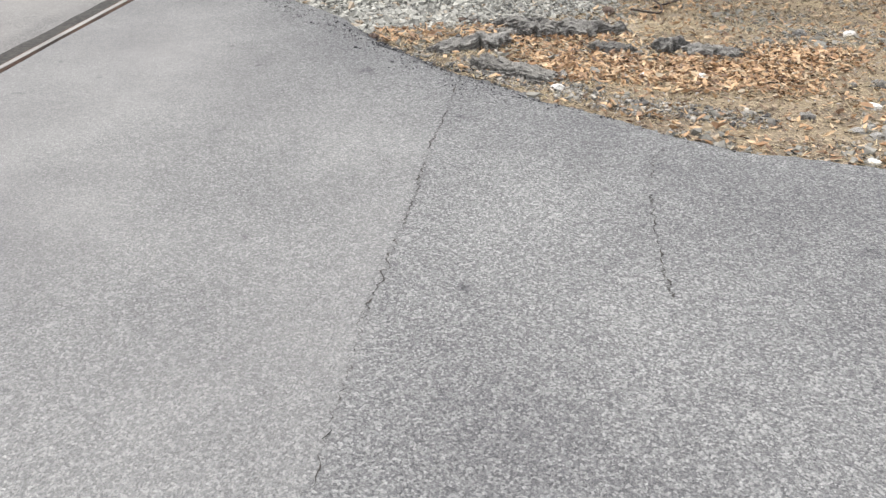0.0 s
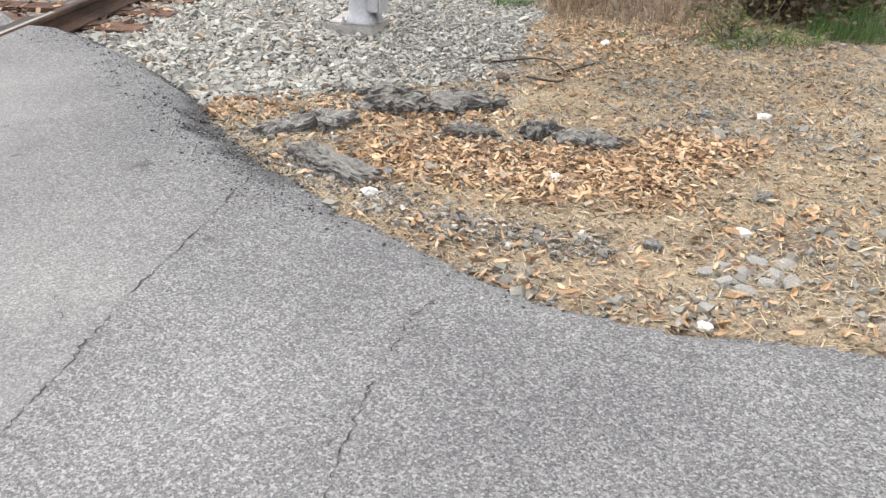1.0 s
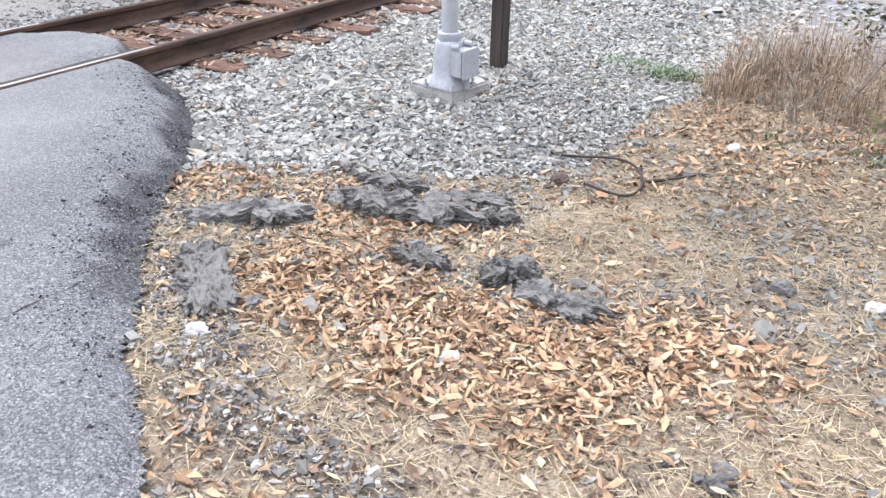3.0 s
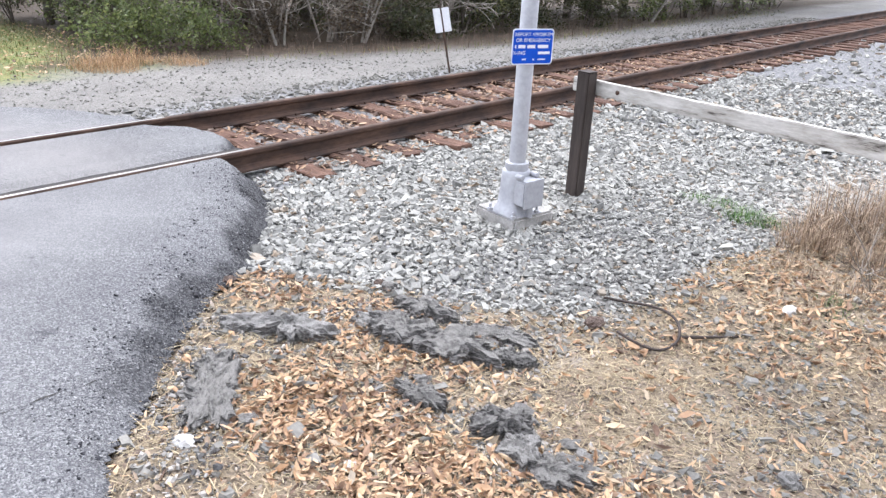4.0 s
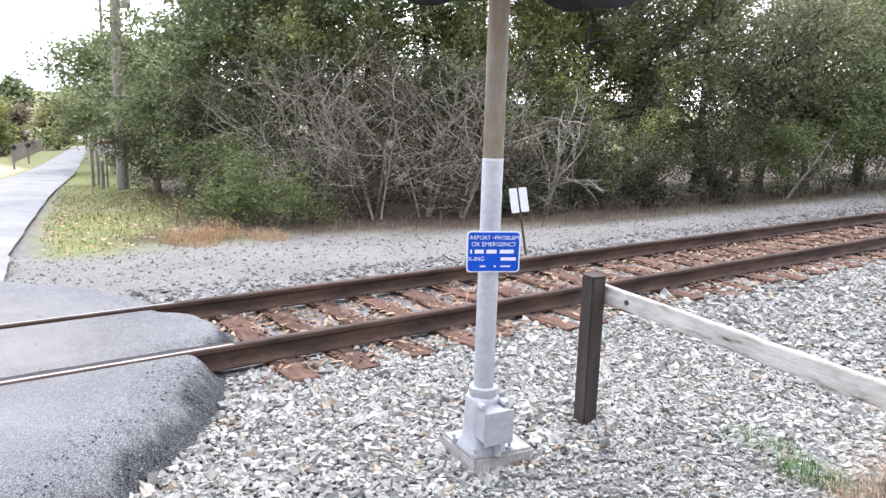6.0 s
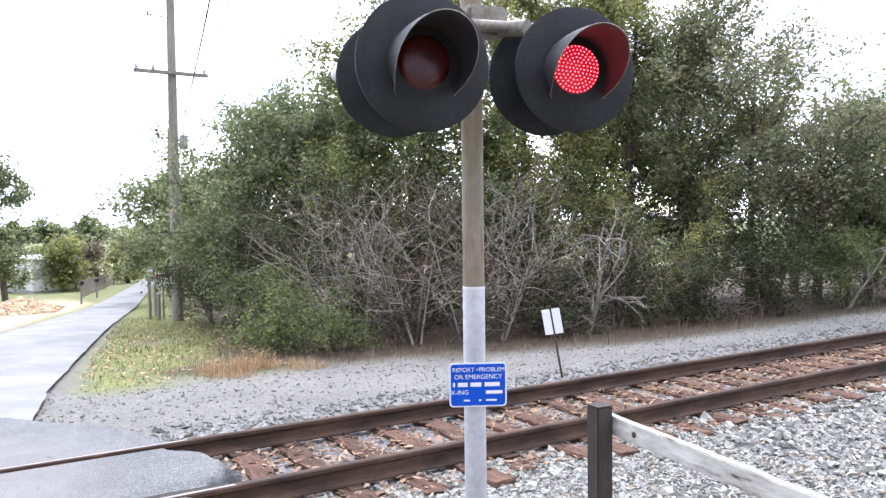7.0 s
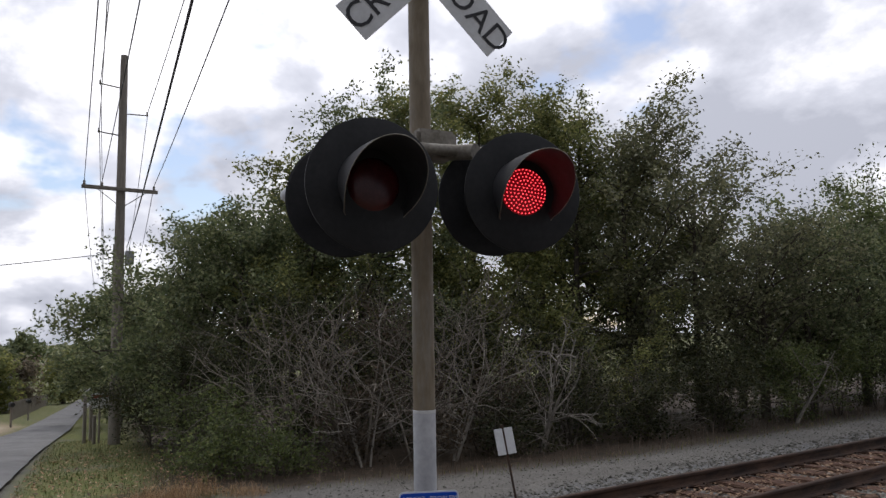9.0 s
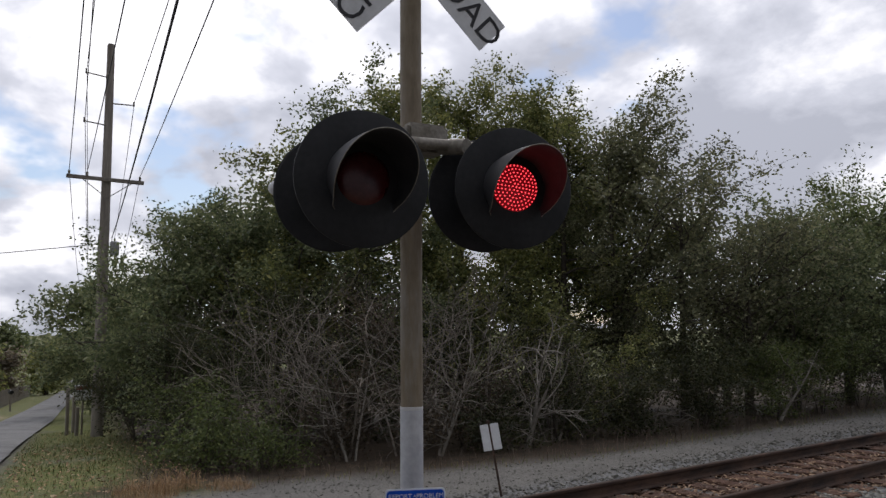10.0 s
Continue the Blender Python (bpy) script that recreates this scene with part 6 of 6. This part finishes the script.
# low growth; the two darkest leaf colours stand in for shade below the crowns
UNDER = [(-20.5, 4.4, 2.6, 1.2, M_LEAF_SHADED), (-17.0, 4.3, 3.0, 1.3, M_LEAF_SHADED), (-15.2, 3.9, 2.6, 1.2, M_LEAF_SHADED), (-13.2, 3.4, 1.6, 1.2, M_LEAF_GREEN), (-12.0, 3.3, 1.0, 1.1, M_LEAF_GREEN), (-11.0, 3.0, 0.75, 1.0, M_LEAF_GREEN),
         (-10.4, 3.9, 0.7, 1.0, M_LEAF_GREEN), (-13.6, 5.4, 3.8, 1.5, M_LEAF_SHADED), (-12.2, 6.6, 3.0, 1.5, M_LEAF_DEAD_SHADED), (-10.6, 5.6, 1.8, 1.0, M_LEAF_DEAD_SHADED), (-9.9, 6.9, 1.7, 1.0, M_LEAF_DEAD_SHADED), (-12.6, 8.6, 3.6, 1.5, M_LEAF_SHADED), (-10.4, 8.6, 2.2, 1.1, M_LEAF_DEAD_SHADED),
         (-9.0, 8.3, 1.2, 0.8, M_LEAF_SHADED), (-9.4, 10.4, 2.0, 1.1, M_LEAF_SHADED), (-11.6, 10.8, 3.8, 1.5, M_LEAF_SHADED), (-8.6, 12.0, 1.9, 1.0, M_LEAF_SHADED), (-10.2, 13.0, 3.4, 1.5, M_LEAF_OLIVE), (-8.3, 14.0, 1.9, 1.0, M_LEAF_SHADED), (-9.0, 15.4, 3.2, 1.3, M_LEAF_SHADED),
         (-8.2, 17.2, 2.4, 1.2, M_LEAF_GREEN), (-8.0, 19.2, 2.6, 1.2, M_LEAF_GREEN), (-8.0, 21.5, 2.8, 1.3, M_LEAF_SHADED), (-8.0, 24.0, 3.0, 1.3, M_LEAF_SHADED), (-8.2, 27.0, 3.2, 1.4, M_LEAF_SHADED), (-13.2, 11.8, 4.6, 1.7, M_LEAF_OLIVE), (-14.6, 8.6, 4.6, 1.7, M_LEAF_SHADED), (-15.0, 6.8, 4.4, 1.6, M_LEAF_SHADED), (-11.4, 14.6, 4.2, 1.7, M_LEAF_SHADED)]
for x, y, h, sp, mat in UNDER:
    bush(x, y, h, sp, mat, {"leaf_shaded": "green bush in the woodland edge, leaves darkened as shaded", "leaf_green": "fresh green weedy bush at the woods' edge", "leaf_dead_shaded": "brown half-dead thicket at the woods' edge", "leaf_olive": "olive-green bush in the woodland"}[mat.name], int((1100 if mat is M_LEAF_DEAD_SHADED else 2300) * h ** 0.8), 0.075)


def bare_shrub(x, y, h, spread, label, mat=None, stems=5, limbs=9, kids=5, levels=3, r0=0.025, lean=(0, 0), twig=0.0085):
    t = empty("bare_shrub", Matrix(), label, "shrub", "bare shrubs")
    for s in range(stems):
        a = rng.uniform(0, 2 * np.pi)
        k = 0.35 if stems > 1 else 0.0
        (V, F), _ = woody(x + 0.3 * k * np.cos(a), y + 0.3 * k * np.sin(a), h * (rng.uniform(0.65, 1.0) if stems > 1 else 1.0), r0, limbs, spread, 0.19, levels, 0.15, (lean[0] + k * np.cos(a), lean[1] + k * np.sin(a)), 0.02, 1, kids, twig)
        part("branching_stem", quick_mesh("branching_stem", V, F, mat or M_TWIG, True), None, t, "leafless pale grey branches")


for k, (x, y, h, sp) in enumerate(((-12.2, 4.4, 3.0, 1.9), (-11.2, 4.8, 3.4, 2.1), (-10.4, 5.5, 3.5, 2.1), (-9.9, 6.5, 3.1, 1.9), (-10.6, 7.4, 3.9, 2.2), (-9.5, 8.4, 3.4, 1.8), (-9.4, 10.2, 2.6, 1.3), (-8.8, 12.8, 1.9, 1.0), (-8.3, 18.4, 1.8, 1.0))):
    bare_shrub(x, y, h, sp, "leafless tangled shrub with pale grey branches", stems=4, limbs=7, kids=3, levels=2, twig=0.0065, r0=0.026)
bush(3.55, 1.5, 0.95, 0.5, M_LEAF_DEAD_SHADED, "dead brown leafy bush in the dry grass", 1500, 0.075)
bush(4.15, 1.55, 1.2, 0.6, M_LEAF_DEAD_SHADED, "dead brown leafy bush in the dry grass", 1800, 0.085)
bush(3.15, 0.5, 0.2, 0.3, M_LEAF_GREEN, "low green weedy bush at the foot of the dry grass", 420, 0.045)
bare_shrub(3.0, 1.45, 0.9, 0.6, "grey leafless shrub in the dry grass", M_TWIG, 3, 6, 3, 2, 0.012, (0, 0), 0.0035)
bare_shrub(2.3, 0.9, 0.5, 0.5, "fallen grey twigs in the dry grass", M_TWIG, 3, 5, 2, 2, 0.008, (0, 0), 0.0025)
bush(3.2, 2.9, 1.2, 0.7, M_LEAF_SHADED, "dark leafy bush behind the tall dry grass", 2600)
bush(3.9, 2.5, 1.4, 0.8, M_LEAF_SHADED, "dark leafy bush behind the tall dry grass", 2200)
bush(4.7, 2.0, 0.9, 0.6, M_LEAF_GREEN, "low green bush behind the tall dry grass", 1500)
bare_shrub(3.4, 2.7, 1.3, 0.7, "dark leafless shrub behind the tall dry grass", M_BARK, 3, 6, 3, 2, 0.02)
bare_shrub(-9.0, 8.9, 3.0, 1.5, "pale forked leafless sapling at the woods' edge", M_TWIG_PALE, 2, 7, 4, 2, 0.05, twig=0.011)
bare_shrub(-7.8, 16.6, 2.4, 1.4, "pale leaning leafless sapling at the woods' edge", M_TWIG_PALE, 1, 5, 3, 2, 0.045, (0.25, 0.6), 0.011)
bare_shrub(-9.3, 6.9, 3.2, 1.9, "pale arching leafless shrub at the woods' edge", M_TWIG_PALE, 3, 5, 2, 2, 0.028, (0, 0), 0.007)
bare_shrub(-9.9, 5.4, 2.8, 1.9, "pale arching leafless shrub at the woods' edge", M_TWIG_PALE, 3, 5, 2, 2, 0.026, (0, 0), 0.007)
M_STALK = mat_island("dead_stalk", [(0.0, (0.07, 0.05, 0.035)), (0.6, (0.15, 0.11, 0.08)), (1.0, (0.26, 0.2, 0.15))])
# litter and dead stalks at the foot of the wood
x, y = scatter(5000, -13, -6.4, 0.6, 22, lambda x, y: inside(x, y, WOODS) & (dist_to(x, y, WOODS) < 1.6))
stuff("dead_stalks", blades(np.stack([x, y, ground_z(x, y)], -1), rng.uniform(0.1, 0.5, len(x)), rng.uniform(0.004, 0.010, len(x)), 0.7), M_STALK, "dead brown stalks and grass at the foot of the wood", "grass")
x, y = scatter(5000, -10, -5.9, 0.6, 24, lambda x, y: (dist_to(x, y, WOODS[:9]) < 0.5))
stuff("grass_fringe", blades(np.stack([x, y, ground_z(x, y)], -1), rng.uniform(0.05, 0.16, len(x)), rng.uniform(0.005, 0.010, len(x)), 0.6), M_VERGE, "thin green grass fringe along the gravel", "grass")

# ---------------- far down the lane ----------------
for k, (x, y, h, sp, mat) in enumerate(((-62, 14.8, 8.0, 3.0, M_LEAF_OAK), (-72, 17.0, 8.0, 3.2, M_LEAF_OAK), (-45, 9.2, 5.4, 2.6, M_LEAF_OAK), (-36, 7.1, 5.2, 2.4, M_LEAF_OAK), (-30, 6.6, 5.0, 2.0, M_LEAF_OAK), (-52, 11.2, 5.6, 2.8, M_LEAF_OAK), (-84, 20.5, 8.0, 3.5, M_LEAF_OAK), (-100, 24.5, 8.0, 4.0, M_LEAF_OAK), (-106, 20.4, 7.0, 3.4, M_LEAF_OLIVE), (-84, 13.2, 4.6, 1.8, M_LEAF_OLIVE), (-64, 4.6, 3.0, 1.6, M_LEAF_OLIVE), (-70, 6.8, 3.2, 1.6, M_LEAF_BROWN), (-50, 0.2, 7.6, 2.2, M_LEAF_OAK))):
    tree(x, y, h, sp, mat, "distant leafy tree beside the lane", 5200 if x < -58 else 9000, 0.34 if x < -58 else 0.2, 14, 0.7 if x < -58 else 0.42, 0.12, 0.2, group="distant trees", name="distant_tree")
for k in range(26):
    x, y = -92 - rng.uniform(0, 22), -34 + 1.9 * k + rng.uniform(-1, 1)
    tree(x, min(y, 14.0), rng.uniform(4.2, 6.2) + (-x - 92) * 0.05, 2.6, (M_LEAF_OAK, M_LEAF_GREEN, M_LEAF_OLIVE, M_LEAF_OAK)[k % 4], "leafy tree in the distant belt of woodland", 2600, 0.56, 8, 0.75, 0.06, 0.2, group="distant trees", name="distant_tree")

# fence, trailer, mailbox posts and sheds in the distance
fence = empty("board_fence", Matrix(), "low grey board fence beside the lane", "fence")
bm0 = box((0.02, 0.14, 1.1), (0, 0, 0.55), 0.004, 1)
me_b = finish(bm0, "fence_board", M_UTILITY)
fx0, fy0, fx1, fy1 = -50.0, 4.4, -84.0, 11.8
for k in range(150):
    t = k / 149
    x, y = fx0 + (fx1 - fx0) * t, fy0 + (fy1 - fy0) * t
    o = new("board", me_b)
    o.parent = fence
    o.matrix_world = pose(x, y, gz(x, y) - 0.05, 0, rng.normal(0, 1), 90 + 13)
    o.scale.z = rng.uniform(0.94, 1.04)
trailer = empty("mobile_home", pose(-68, 3.4, gz(-68, 3.4), 0, 0, 12), "white mobile home behind the fence", "house")
part("wall", box((9.0, 3.4, 2.3), (0, 0, 1.55), 0.04, 1), M_WHITE, trailer)
part("roof", box((9.3, 3.7, 0.18), (0, 0, 2.78), 0.06, 2), M_GREY_PAINT, trailer, "low grey roof")
part("skirting", box((8.9, 3.3, 0.42), (0, 0, 0.2), 0.02, 1), M_CONCRETE, trailer)
for k in range(3):
    w = part("window", box((0.9, 0.06, 0.8), (-3 + 2.8 * k, -1.71, 1.7), 0.01, 1), M_GREY_PAINT, trailer)
    part("pane", box((0.78, 0.05, 0.68), (-3 + 2.8 * k, -1.725, 1.7), 0.005, 1), M_BLACK, w, "dark window pane")
    w = part("window", box((0.06, 0.9, 0.8), (4.51, -1.2 + 1.2 * k, 1.7), 0.01, 1), M_GREY_PAINT, trailer)
for x, y, h in ((-24.6, 3.3, 1.5), (-23.9, 3.45, 0.9), (-25.6, 3.7, 1.2)):
    p = empty("marker_post", pose(x, y, gz(x, y)), "short weathered post beside the utility pole", "post")
    part("post", box((0.10, 0.10, h), (0, 0, h / 2), 0.01, 1), M_UTILITY, p)
board = empty("yard_sign", pose(-24.3, 3.7, gz(-24.3, 3.7), 0, 0, 100), "small white and red sign board beside the utility pole", "sign")
part("panel", box((0.55, 0.03, 0.5), (0, 0, 1.35), 0.01, 1), M_WHITE, board)
part("stripe", box((0.5, 0.01, 0.1), (0, -0.021, 1.50), 0.002, 1), M_LENS_RED, board, "red stripe")
part("leg", box((0.05, 0.05, 1.2), (0, 0.03, 0.6), 0.005, 1), M_UTILITY, board)
for x, y in ((-40.0, 3.1), (-47.5, 4.9)):
    mb = empty("mailbox", pose(x, y, gz(x, y), 0, 0, 100), "dark mailbox on a wooden post", "mailbox")
    part("post", box((0.09, 0.09, 1.0), (0, 0, 0.5), 0.01, 1), M_UTILITY, mb)
    part("box", box((0.2, 0.45, 0.22), (0, 0, 1.08), 0.05, 3), M_BLACK, mb)
x, y = scatter(3600, -43, -33, -2, 2.2, lambda x, y: np.hypot((x + 38) / 4.5, (y - 0.2) / 1.7) < 1)
stuff("dirt_pile", stones(np.stack([x, y, ground_z(x, y) + 0.5 * (1 - np.hypot((x + 38) / 4.5, (y - 0.2) / 1.7))], -1), rng.uniform(0.06, 0.19, len(x)), 0.5), mat_island("sandy_soil", [(0, (0.36, 0.25, 0.15)), (1, (0.55, 0.42, 0.28))]), "low heap of sandy orange soil", "soil")
